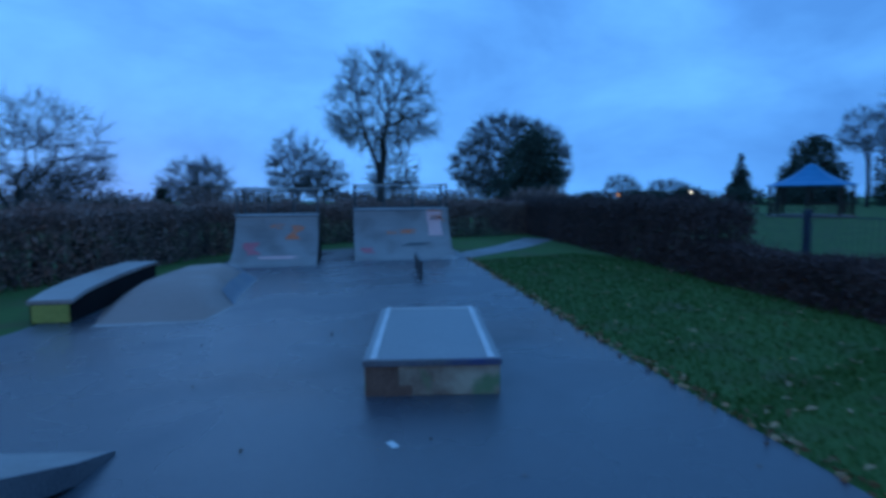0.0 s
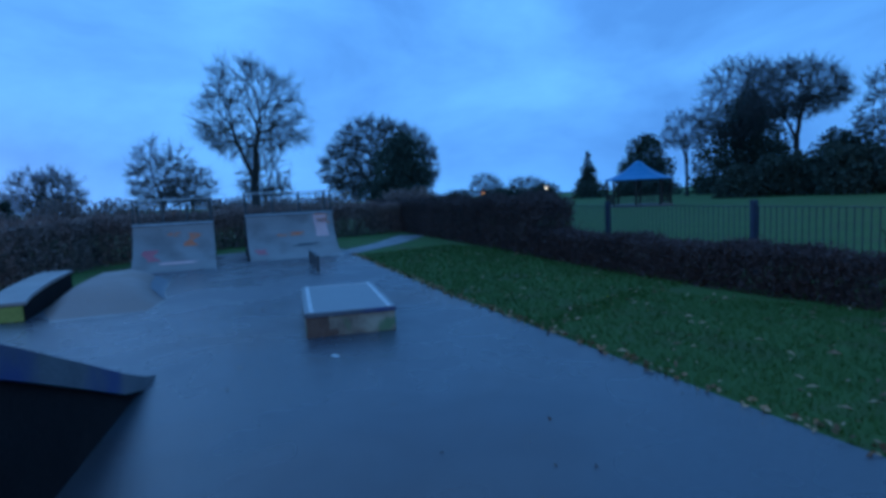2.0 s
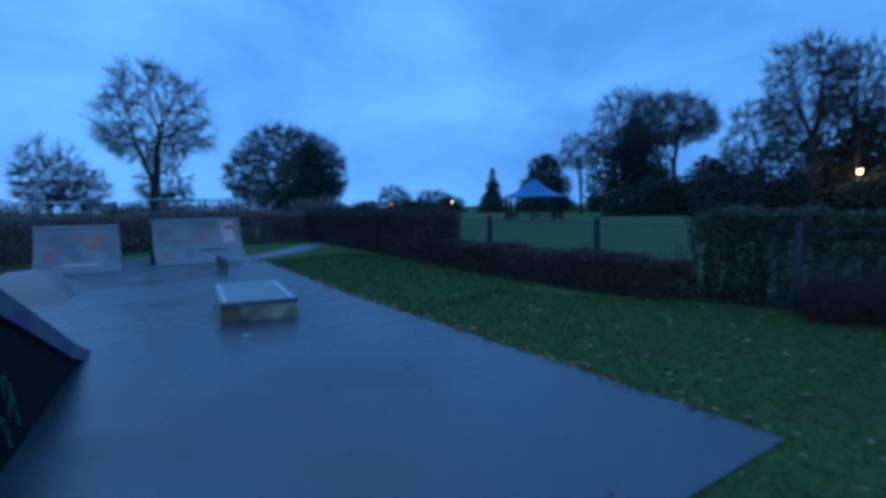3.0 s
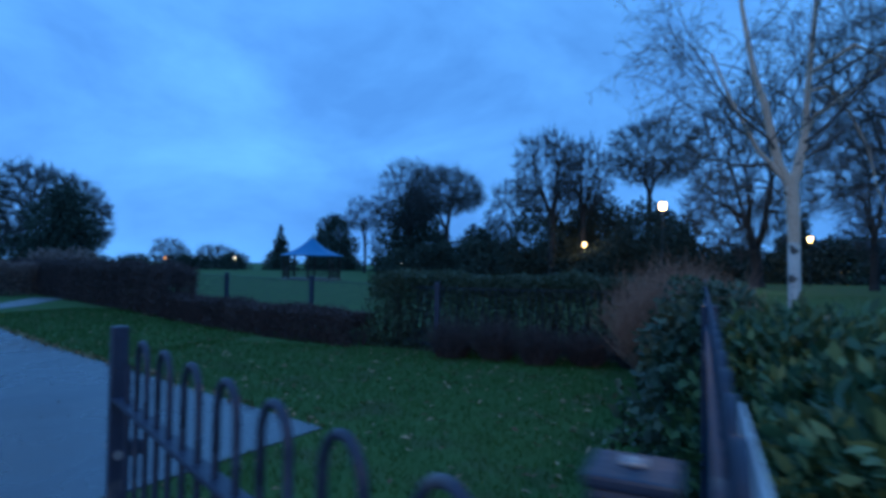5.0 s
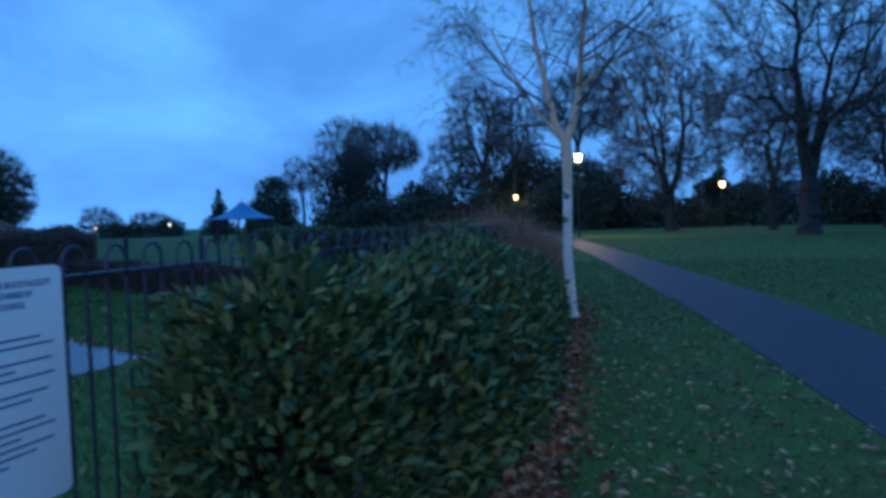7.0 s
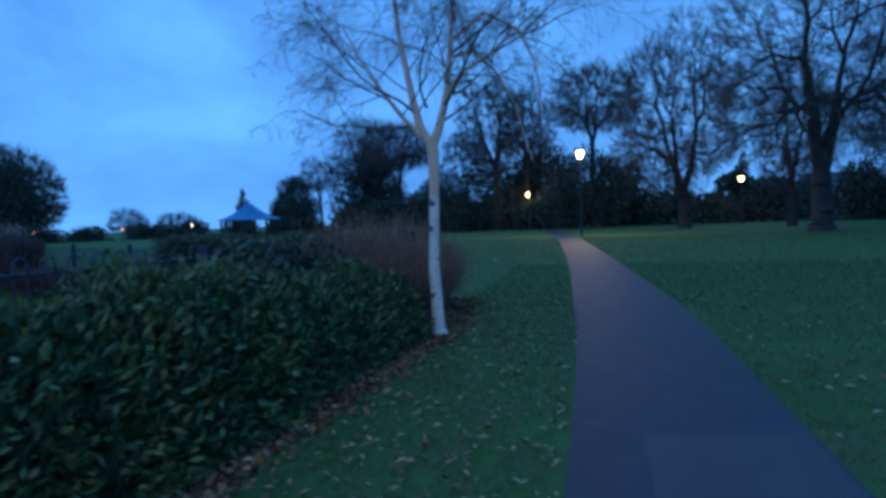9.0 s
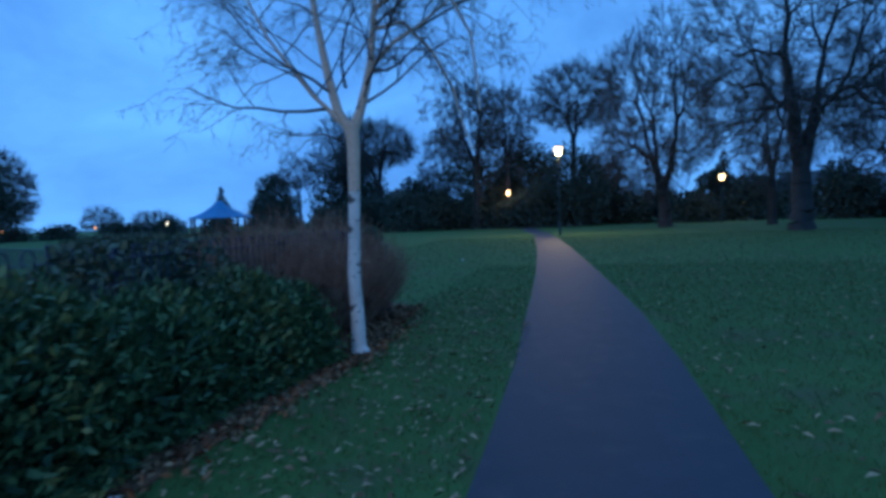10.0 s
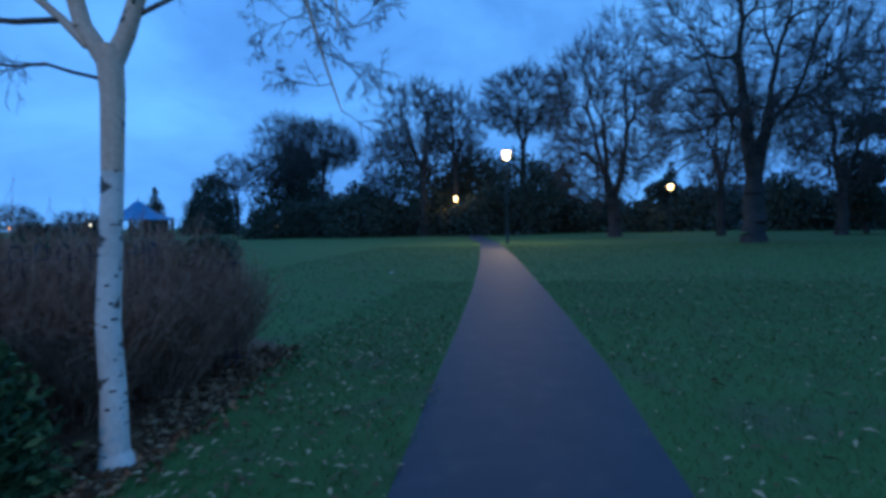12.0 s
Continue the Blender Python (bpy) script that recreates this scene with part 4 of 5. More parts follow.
tagged(part("inner_foliage", raw_mesh("inner_foliage", v, f, M_LAURELIN), M_LAURELIN, laurel, "inner leaves with shade put into a darker green"), kind="stuff")
core(SP, 1.2, 0.9, M_WOOD, laurel)
# big single leaves at the near end
LEAF = []
for i, (lu, lw) in enumerate(((0, 0.0), (0.18, 0.6), (0.45, 1.0), (0.75, 0.75), (1, 0.02))):
    bend = -0.10 * lu * lu
    LEAF.append([(-0.024 * lw, lu * 0.14, bend * 0.14 + 0.006 * lw), (0, lu * 0.14, bend * 0.14), (0.024 * lw, lu * 0.14, bend * 0.14 + 0.006 * lw)])
lv = [p for row in LEAF for p in row]
lf = [(r * 3 + c2, r * 3 + c2 + 1, r * 3 + c2 + 4, r * 3 + c2 + 3) for r in range(4) for c2 in range(2)]
leaf_mesh = raw_mesh("leaf", lv, lf, M_LAUREL, True)
for i in range(280):
    az = rngl.uniform(-2.7, 0.5)
    z = rngl.uniform(0.25, 1.34)
    rad = 0.86 * math.sqrt(max(0.15, 1.1 - (z / 1.52) ** 4))
    p = Vector((-0.34 + math.cos(az) * rad * 0.71, 3.05 + math.sin(az) * rad * 0.74, z))
    d = Vector((math.cos(az), math.sin(az), rngl.uniform(0.2, 1.6))).normalized()
    q = d.to_track_quat("Y", "Z").to_matrix().to_4x4()
    part("leaf", leaf_mesh, M_LAUREL, laurel, at=Matrix.Translation(p) @ q @ pose(0, 0, 0, rngl.uniform(-25, 25), rngl.uniform(-60, 60), 0) @ Matrix.Scale(rngl.uniform(0.50, 0.85), 4))


def twig_shrub(name, x, y, height, radius, count, seed, label, mat):
    """A shrub of many thin arching stems from one stool."""
    rng = np.random.default_rng(seed)
    root = thing(name, label, "shrub", pose(x, y, 0), "brown winter shrubs")
    az, out = rng.uniform(0, 6.28, count), np.sqrt(rng.uniform(0, 1, count))
    p = np.stack([np.cos(az) * out * radius * 0.45, np.sin(az) * out * radius * 0.45, np.zeros(count)], 1)
    d = np.stack([np.cos(az) * out * 0.45, np.sin(az) * out * 0.45, np.ones(count)], 1)
    hh = height * rng.uniform(0.55, 1.05, count) * (1.05 - 0.35 * out)
    chunks, sprays = [], []
    for s in range(4):
        d = d + rng.normal(0, 0.16, d.shape)
        q = p + d / np.linalg.norm(d, axis=1, keepdims=True) * (hh / 4)[:, None]
        chunks.append(tube_arrays(p, q, np.full(count, 0.0075 - 0.0014 * s), np.full(count, 0.0061 - 0.0014 * s), 3))
        if s >= 1:
            e = q + rng.normal(0, 0.13, q.shape) + np.array([0, 0, 0.10])
            sprays.append(tube_arrays(q, e, np.full(count, 0.003), np.full(count, 0.0012), 3))
        p = q
    v, f = joined(chunks)
    tagged(part("stem_mass", raw_mesh("stem_mass", v, f, mat), mat, root), kind="stuff")
    v, f = joined(sprays)
    tagged(part("twig_spray", raw_mesh("twig_spray", v, f, mat), mat, root), kind="stuff")
    return root


for i, (sx, sy, sh, sr) in enumerate(((0.0, 10.7, 1.80, 0.90), (0.18, 11.6, 1.65, 0.9), (-0.2, 12.2, 1.85, 1.05), (0.15, 12.6, 1.5, 0.8), (-0.35, 9.9, 1.85, 0.8))):
    twig_shrub("winter_shrub", sx, sy, sh, sr, 1500, 40 + i, "reddish-brown leafless shrub of thin arching stems", M_SHRUB)

for i, sx in enumerate((-4.0, -3.2, -2.4, -1.6, -0.8)):
    twig_shrub("winter_shrub", sx, 11.55 + 0.12 * math.sin(i * 2.3), 0.72 + 0.1 * math.sin(i * 1.7), 0.55, 420, 50 + i, "low brown dead growth at the foot of a hedge", M_BROWN)

for i, (sx, sy, sh, sr) in enumerate(((-0.25, 7.2, 1.5, 0.7), (-0.30, 8.5, 1.5, 0.75), (-0.55, 5.9, 1.45, 0.6))):
    evergreen("evergreen_shrub", sx, sy, sh, sr, 60 + i, "dull green evergreen shrub behind the laurel", "dome", 2600, 0.10, M_HEDGE, "shrub", "evergreen shrubs", False, 0.05)

# ---------------------------------------------------------------- silver birch by the path
birch = thing("birch_tree", "leafless silver birch with white bark and drooping twigs", "tree", pose(1.15, 9.86, 0))


def across(e, z, dep=0.0):
    """A point of the birch: e to the side of the path view, dep into it."""
    e, dep = e + 0.056 * z, dep + 0.070 * z
    return (0.90 * e - 0.43 * dep, 0.43 * e + 0.90 * dep, z)


TR = [(*across(0.02, 0), 0.150), (*across(0.0, 0.10), 0.112), (*across(-0.02, 0.5), 0.098), (*across(-0.07, 1.0), 0.092), (*across(-0.07, 1.5), 0.086), (*across(-0.075, 2.06), 0.084), (*across(-0.09, 2.6), 0.092), (*across(-0.125, 2.95), 0.105)]
tr = np.array(TR)
tr[:, 3] *= 0.88


def limb(points, r0, r1, sides=9):
    p = np.array(points, float)
    rad = np.linspace(r0, r1, len(p))
    return tube_arrays(p[:-1], p[1:], rad[:-1], rad[1:], sides)


rngb = np.random.default_rng(77)
v, f = joined([tube_arrays(tr[:5, :3], tr[1:6, :3], tr[:5, 3], tr[1:6, 3], 14)])
part("trunk", raw_mesh("trunk", v, f, M_BIRCH, True), M_BIRCH, birch, "white bark with dark scars")
v, f = joined([tube_arrays(tr[5:-1, :3], tr[6:, :3], tr[5:-1, 3], tr[6:, 3], 14)])
part("upper_trunk", raw_mesh("upper_trunk", v, f, M_BIRCHUP, True), M_BIRCHUP, birch, "pinkish-brown upper bark")
LB = [[across(*q) for q in ((-0.15, 2.86), (-0.29, 3.08), (-0.41, 3.5), (-0.50, 3.9), (-0.60, 4.4, 0.1), (-0.72, 5.4, 0.2), (-0.80, 6.8, 0.2))],
      [across(*q) for q in ((-0.09, 2.86), (-0.02, 3.05), (0.06, 3.38), (0.12, 3.72), (0.15, 4.2), (0.2, 5.4, -0.1), (0.25, 7.4, -0.1))],
      [across(*q) for q in ((-0.26, 2.95), (-0.42, 3.12), (-0.60, 3.28), (-0.95, 3.70, -0.1), (-1.15, 3.95, -0.15), (-1.45, 4.5, -0.2))],
      [across(*q) for q in ((0.12, 3.62), (0.24, 3.80), (0.40, 3.96, -0.1), (0.72, 4.17, -0.15), (1.1, 4.5, -0.2), (1.5, 4.9, -0.2))],
      [across(*q) for q in ((0.14, 4.15), (0.55, 4.30, 0.1), (0.95, 3.95, 0.15), (1.25, 3.45, 0.15), (1.42, 2.95, 0.2), (1.55, 2.60, 0.2))],
      [across(*q) for q in ((0.15, 4.40), (0.60, 4.75, -0.3), (1.05, 4.45, -0.5), (1.30, 3.95, -0.6), (1.38, 3.40, -0.6), (1.42, 3.0, -0.6))]]
BIG_LIMBS = [limb(LB[0], 0.070, 0.022), limb(LB[1], 0.074, 0.022), limb(LB[2], 0.036, 0.012), limb(LB[3], 0.036, 0.012), limb(LB[4], 0.026, 0.006), limb(LB[5], 0.026, 0.006)]
starts, dirs, lens, rads = [], [], [], []
for pts in LB:
    for k in range(7):
        s = 0.25 + 0.75 * k / 6
        p = np.array([np.interp(s, np.linspace(0, 1, len(pts)), [q[c] for q in pts]) for c in range(3)])
        az = k * 2.4 + len(starts) * 0.7
        starts.append(p)
        hang = len(starts) >= 28
        dirs.append([math.cos(az) * 0.85, math.sin(az) * 0.85, -0.5 if hang else 0.75])
        lens.append(rngb.uniform(1.4, 2.3) * (1.05 - 0.4 * s) * (0.42 if hang else 1.0))
        rads.append((0.008 if hang else 0.014) * (1.1 - 0.6 * s))
for p, d, ln, r in ((across(-0.42, 3.12), (-0.90, -0.32, 0.10), 1.7, 0.024), (across(-0.17, 2.72), (-0.81, -0.50, 0.05), 1.0, 0.014), (across(0.06, 3.2), (0.88, 0.42, 0.05), 1.6, 0.020),
                    (across(-0.35, 3.3), (-0.64, -0.75, 0.35), 2.0, 0.022), (across(0.1, 3.6), (0.46, 0.77, 0.3), 2.0, 0.022), (across(0.05, 3.4), (0.61, -0.59, 0.5), 2.0, 0.024), (across(-0.2, 3.4), (-0.37, 0.77, 0.5), 2.0, 0.024),
                    (across(0.7, 4.17), (0.94, 0.12, 0.25), 2.0, 0.018), (across(1.1, 4.5), (0.72, 0.57, 0.2), 1.9, 0.016), (across(0.15, 4.2), (0.98, -0.08, 0.4), 2.4, 0.02)):
    starts.append(p), dirs.append(d), lens.append(ln), rads.append(r)
D0 = np.array(dirs, float)
D0 /= np.linalg.norm(D0, axis=1, keepdims=True)
thick, fine = grow(rngb, np.array(starts, float), D0, np.array(lens), np.array(rads), (7, 6, 4), lambda q: q, 0.95, 0.0040)
for v, f in BIG_LIMBS:
    part("limb", raw_mesh("limb", v, f, M_BIRCHUP, True), M_BIRCHUP, birch, "pale pinkish limb")
v, f = joined(thick)
tagged(part("branch_spray", raw_mesh("branch_spray", v, f, M_BTWIG, True), M_BTWIG, birch), kind="stuff")
v, f = joined(fine)
tagged(part("crown", raw_mesh("crown", v, f, M_BTWIG), M_BTWIG, birch, "fine brown drooping twigs"), kind="stuff")
for k in range(30):
    z = rngb.uniform(0.15, 2.1)
    az = rngb.uniform(-3.0, 0.2)
    rad = np.interp(z, tr[:, 2], tr[:, 3]) - 0.001
    bx, by = np.interp(z, tr[:, 2], tr[:, 0]), np.interp(z, tr[:, 2], tr[:, 1])
    part("bark_scar", box(rngb.uniform(0.012, 0.05), 0.006, rngb.uniform(0.005, 0.020), (0, 0, 0), 0.002), M_WOOD, birch, "dark bark scar",
         pose(bx + math.cos(az) * rad, by + math.sin(az) * rad, z, 0, 0, math.degrees(az) + 90))

# ---------------------------------------------------------------- park trees
BT = "leafless park tree with a rounded crown of fine twigs"
bare_tree(-42.3, 93.6, 13.6, 3.8, 0.26, 101, "slim leafless tree at the edge of the lawn", 0.45, 0.42, 480, 0.026)
bare_tree(-38.0, 104.0, 22.7, 7.0, 0.45, 102, BT, 0.26, 0.36, 900, 0.028, lobes=0.06)
bare_tree(-26.1, 89.0, 17.8, 6.8, 0.40, 103, "leafless tree with a broad flat dome crown", 0.48, 0.38, 1200, 0.028, (-0.6, 0), lobes=0.06)
bare_tree(-16.0, 92.0, 16.4, 4.9, 0.32, 104, BT, 0.22, 0.30, 700, 0.030)
bare_tree(-8.4, 75.2, 19.8, 5.0, 0.52, 105, "tall leafless tree with twisting limbs", 0.34, 0.40, 900, 0.027, (-0.6, 0))
bare_tree(-4.8, 76.7, 18.9, 4.0, 0.38, 106, "tall leafless tree with a narrow domed crown", 0.40, 0.44, 760, 0.027)
bare_tree(3.4, 81.0, 21.8, 6.4, 0.38, 107, "leafless tree with a tall bare stem and flat layered crown", 0.52, 0.52, 1000, 0.029, (0.6, 0))
bare_tree(12.1, 62.0, 20.6, 6.3, 0.58, 108, "large spreading leafless lime tree", 0.04, 0.15, 1485, 0.024, (-0.9, 0))
bare_tree(20.9, 60.1, 17.5, 3.6, 0.36, 109, "tall slim leafless tree with drooping side branches", 0.06, 0.24, 675, 0.022, droop=0.3)
bare_tree(18.3, 45.5, 21.8, 7.8, 0.70, 110, "huge old leafless tree with twin stems from one bole", 0.10, 0.19, 1700, 0.020, split=(1, 0.25, 0), climb=0.34)
bare_tree(29.7, 58.2, 17.3, 4.8, 0.45, 111, BT, 0.08, 0.2, 810, 0.024)
bare_tree(36.5, 52.0, 17.0, 5.5, 0.45, 112, BT, 0.24, 0.2, 810, 0.024)
bare_tree(-44.8, 23.3, 12.4, 4.3, 0.34, 113, "tall leafless tree with a forked trunk and open rounded crown", 0.30, 0.30, 702, 0.017, droop=0.22, reach=0.24)
bare_tree(-110.0, 87.0, 20.6, 14.2, 1.0, 114, "broad leafless tree with a dense dome of twigs", -0.10, 0.04, 3200, 0.052, sprays=6, reach=0.10, lobes=0.04)
bare_tree(-61.3, 32.7, 7.4, 3.0, 0.2, 115, BT, 0.15, 0.2, 405, 0.024)
bare_tree(-63.4, 23.2, 8.4, 3.5, 0.24, 116, BT, 0.12, 0.18, 540, 0.024)
bare_tree(-66.4, 27.1, 6.5, 3.0, 0.2, 117, BT, 0.10, 0.2, 405, 0.024)
bare_tree(-76.2, 16.9, 6.8, 3.2, 0.2, 118, BT, 0.10, 0.2, 405, 0.026)
bare_tree(-32.7, 2.9, 5.7, 3.5, 0.15, 119, "small leafless tree with spreading upright limbs", 0.16, 0.16, 700, 0.009)
bare_tree(-71.9, 14.3, 6.0, 3.3, 0.2, 120, BT, 0.08, 0.2, 405, 0.026)
bare_tree(-54.3, 4.3, 4.3, 2.6, 0.16, 121, BT, 0.08, 0.2, 337, 0.020)
bare_tree(-91.1, 102.2, 6.8, 4.2, 0.3, 122, BT, 0.02, 0.12, 405, 0.035)
bare_tree(-87.8, 113.4, 5.8, 5.2, 0.3, 123, BT, 0.02, 0.12, 405, 0.035)

evergreen("cypress_tree", -78.9, 125.5, 11.2, 2.9, 201, "narrow dark conical cypress beside the pavilion", "cone", 6000, 0.5, low=0.02)
evergreen("cedar_tree", -60.9, 118.0, 12.0, 5.4, 202, "broad dark cedar behind the pavilion", "dome", 8000, 0.6, low=0.05)
evergreen("yew_tree", -38.6, 107.5, 17.6, 9.2, 203, "dense dark conical evergreen", "cone", 14000, 0.66, low=0.02)
evergreen("yew_tree", -23.1, 98.3, 8.0, 5.2, 204, "low dark evergreen mass", "dome", 7000, 0.55, low=0.02)
evergreen("cedar_tree", -8.5, 79.2, 10.0, 6.0, 205, "spreading dark evergreen under tall trees", "dome", 11000, 0.48, low=0.03)
evergreen("cedar_tree", -2.7, 84.1, 10.8, 5.4, 212, "spreading dark evergreen under tall trees", "dome", 9000, 0.50, low=0.03)
evergreen("cedar_tree", 6.3, 83.5, 9.4, 4.8, 213, "dark evergreen behind the path lamps", "dome", 8000, 0.48, low=0.02)
evergreen("cedar_tree", 2.6, 78.0, 9.6, 5.2, 206, "dark evergreen behind the path lamps", "dome", 8000, 0.45, low=0.02)
evergreen("cedar_tree", 33.3, 61.5, 11.0, 3.0, 207, "dark layered conifer among bare trees", "layered", 7000, 0.40, low=0.05)
evergreen("cypress_tree", 22.8, 86.2, 9.6, 2.0, 208, "dark pointed conifer beside a lamp", "cone", 4500, 0.4, low=0.05)
evergreen("holm_oak", -90.3, 76.0, 15.2, 6.6, 209, "dense dark evergreen beside a broad tree", "dome", 9000, 0.65, low=0.03)
evergreen("cypress_tree", -67.1, 11.3, 3.2, 1.3, 210, "small dark conifer in the boundary", "cone", 2000, 0.3)
evergreen("conifer", -68.0, 122.0, 8.8, 2.3, 211, "small thin conifer near the pavilion", "cone", 1800, 0.45)

rngu = np.random.default_rng(300)
for i in range(15):
    ux = 3.0 + i * 3.6 + rngu.uniform(-1, 1)
    evergreen("understory_shrub", ux, 84 + rngu.uniform(-5, 6) - abs(i - 5) * 1.1, rngu.uniform(3.6, 6.8), rngu.uniform(3.0, 4.4), 310 + i, "dark shrub mass under the park trees", "dome", 3200, 0.5, M_EVER, "shrub", "dark shrubbery", False, 0.02)
for i in range(12):
    evergreen("understory_shrub", -28.0 + i * 2.5, 77 + rngu.uniform(-4, 4), rngu.uniform(3.4, 6.0), rngu.uniform(2.4, 3.4), 330 + i, "dark shrub mass beyond the lawn", "dome", 2600, 0.45, M_EVER, "shrub", "dark shrubbery", False, 0.02)
for i in range(9):
    evergreen("boundary_shrub", -52.0 + rngu.uniform(-5, 5), -4 + i * 5.5, rngu.uniform(1.3, 2.2), rngu.uniform(2.6, 3.8), 350 + i, "brownish shrub in the park boundary", "dome", 4200, 0.26, M_BEECH, "shrub", "boundary shrubs", False, 0.02)
for i in range(9):
    evergreen("boundary_shrub", -96.0 + i * 6.0 + rngu.uniform(-2, 2), 76 + i * 5.6, rngu.uniform(1.8, 3.0), rngu.uniform(3.4, 4.6), 370 + i, "far dark boundary shrub", "dome", 1800, 0.5, M_EVER, "shrub", "boundary shrubs", False, 0.02)

# ---------------------------------------------------------------- pavilion
pav = thing("park_pavilion", "octagonal timber pavilion with a swept bright blue roof", "pavilion", pose(-29.5, 52.1, 0))
bm = bmesh.new()
prof = [(3.05, 2.34), (3.0, 2.40), (2.2, 2.66), (1.4, 3.06), (0.75, 3.52), (0.32, 3.92), (0.05, 4.02)]
rings = [[bm.verts.new((r * math.cos((k + 0.5) * math.pi / 4), r * math.sin((k + 0.5) * math.pi / 4), z)) for k in range(8)] for r, z in prof]
for r0, r1 in zip(rings, rings[1:]):
    for k in range(8):
        bm.faces.new((r0[k], r0[(k + 1) % 8], r1[(k + 1) % 8], r1[k]))
bm.faces.new(rings[-1])
roof = part("roof", bm, M_ROOF, pav, "swept blue sheet roof")
bm = bmesh.new()
bm.faces.new([bm.verts.new((2.98 * math.cos((k + 0.5) * math.pi / 4), 2.98 * math.sin((k + 0.5) * math.pi / 4), 2.33)) for k in range(8)])
part("soffit", bm, M_WOOD, pav)
part("finial", pipe([(0, 0, 4.0), (0, 0, 4.2), (0, 0, 4.32)], 0.04), M_IRON, roof)
for k in range(8):
    a = (k + 0.5) * math.pi / 4
    part("post", box(0.16, 0.16, 2.2, (2.7 * math.cos(a), 2.7 * math.sin(a), 0.15), 0.01), M_WOOD, pav)
    b2 = (k + 1.0) * math.pi / 4
    if k not in (5,):
        bm = bmesh.new()
        for j in range(11):
            box(0.03, 0.03, 0.75, (-0.95 + j * 0.19, 0, 0), bm=bm)
        box(2.05, 0.06, 0.06, (0, 0, 0.75), bm=bm)
        part("balustrade", bm, M_WOOD, pav, at=pose(2.5 * math.cos(b2), 2.5 * math.sin(b2), 0.25, 0, 0, math.degrees(b2) + 90))
bm = bmesh.new()
f = bm.faces.new([bm.verts.new((2.9 * math.cos((k + 0.5) * math.pi / 4), 2.9 * math.sin((k + 0.5) * math.pi / 4), 0)) for k in range(8)])
r = bmesh.ops.extrude_face_region(bm, geom=[f])
bmesh.ops.translate(bm, vec=(0, 0, 0.16), verts=[q for q in r["geom"] if isinstance(q, bmesh.types.BMVert)])
part("plinth", bm, M_EDGE, pav)


# ---------------------------------------------------------------- lamps
def street_lamp(x, y, height, watts, label, mat=None, head=0.29, colour=(1.0, 0.72, 0.38)):
    root = thing("street_lamp", label, "street lamp", pose(x, y, 0), "path lamps")
    part("column", raw_mesh("column", *joined([tube_arrays([(0, 0, 0), (0, 0, 1.0)], [(0, 0, 1.0), (0, 0, height - 0.3)], np.array([0.11, 0.06]), np.array([0.10, 0.045]), 10)]), M_IRON, True), M_IRON, root)
    part("hood", raw_mesh("hood", *tube_arrays([(0, 0, height + 0.22)], [(0, 0, height + 0.40)], np.array([head * 1.15]), np.array([0.04]), 10), M_IRON), M_IRON, root)
    lan = raw_mesh("lantern", *tube_arrays([(0, 0, height - 0.28)], [(0, 0, height + 0.21)], np.array([head * 0.62]), np.array([head])[:1], 12), mat or M_LAMP, True)
    lan_ob = part("lantern", lan, mat or M_LAMP, root, "glowing warm lantern")
    lan_ob.visible_shadow = False
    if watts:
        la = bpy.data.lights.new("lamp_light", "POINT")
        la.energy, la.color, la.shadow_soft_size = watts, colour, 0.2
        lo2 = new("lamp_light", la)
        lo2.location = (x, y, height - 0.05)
    return root


street_lamp(2.55, 48.3, 6.45, LAMP_W * 1.5, "lit path lamp with a bright warm lantern")
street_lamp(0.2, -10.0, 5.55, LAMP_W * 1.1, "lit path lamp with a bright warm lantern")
street_lamp(19.4, 72.0, 5.05, LAMP_W * 0.25, "lit lamp by the dark trees")
street_lamp(-4.35, 73.8, 4.40, LAMP_W * 0.12, "lit lamp further along the path", None, 0.19)
street_lamp(-3.2, 92.0, 3.4, 0, "distant small lit lamp", M_LAMPW, 0.22)
street_lamp(-6.4, 94.0, 3.0, 0, "distant small lit lamp", M_LAMPW, 0.18)
street_lamp(-89.8, 80.0, 1.9, 0, "distant low orange street lamp", M_LAMPO, 0.15)
street_lamp(-84.8, 94.0, 2.0, 0, "distant low orange street lamp", M_LAMPO, 0.15)
street_lamp(-67.5, 92.0, 2.3, 0, "distant bright white street lamp", M_LAMPW, 0.15)
street_lamp(-34.2, 90.0, 1.6, 0, "distant small warm lamp", M_LAMPW, 0.14)


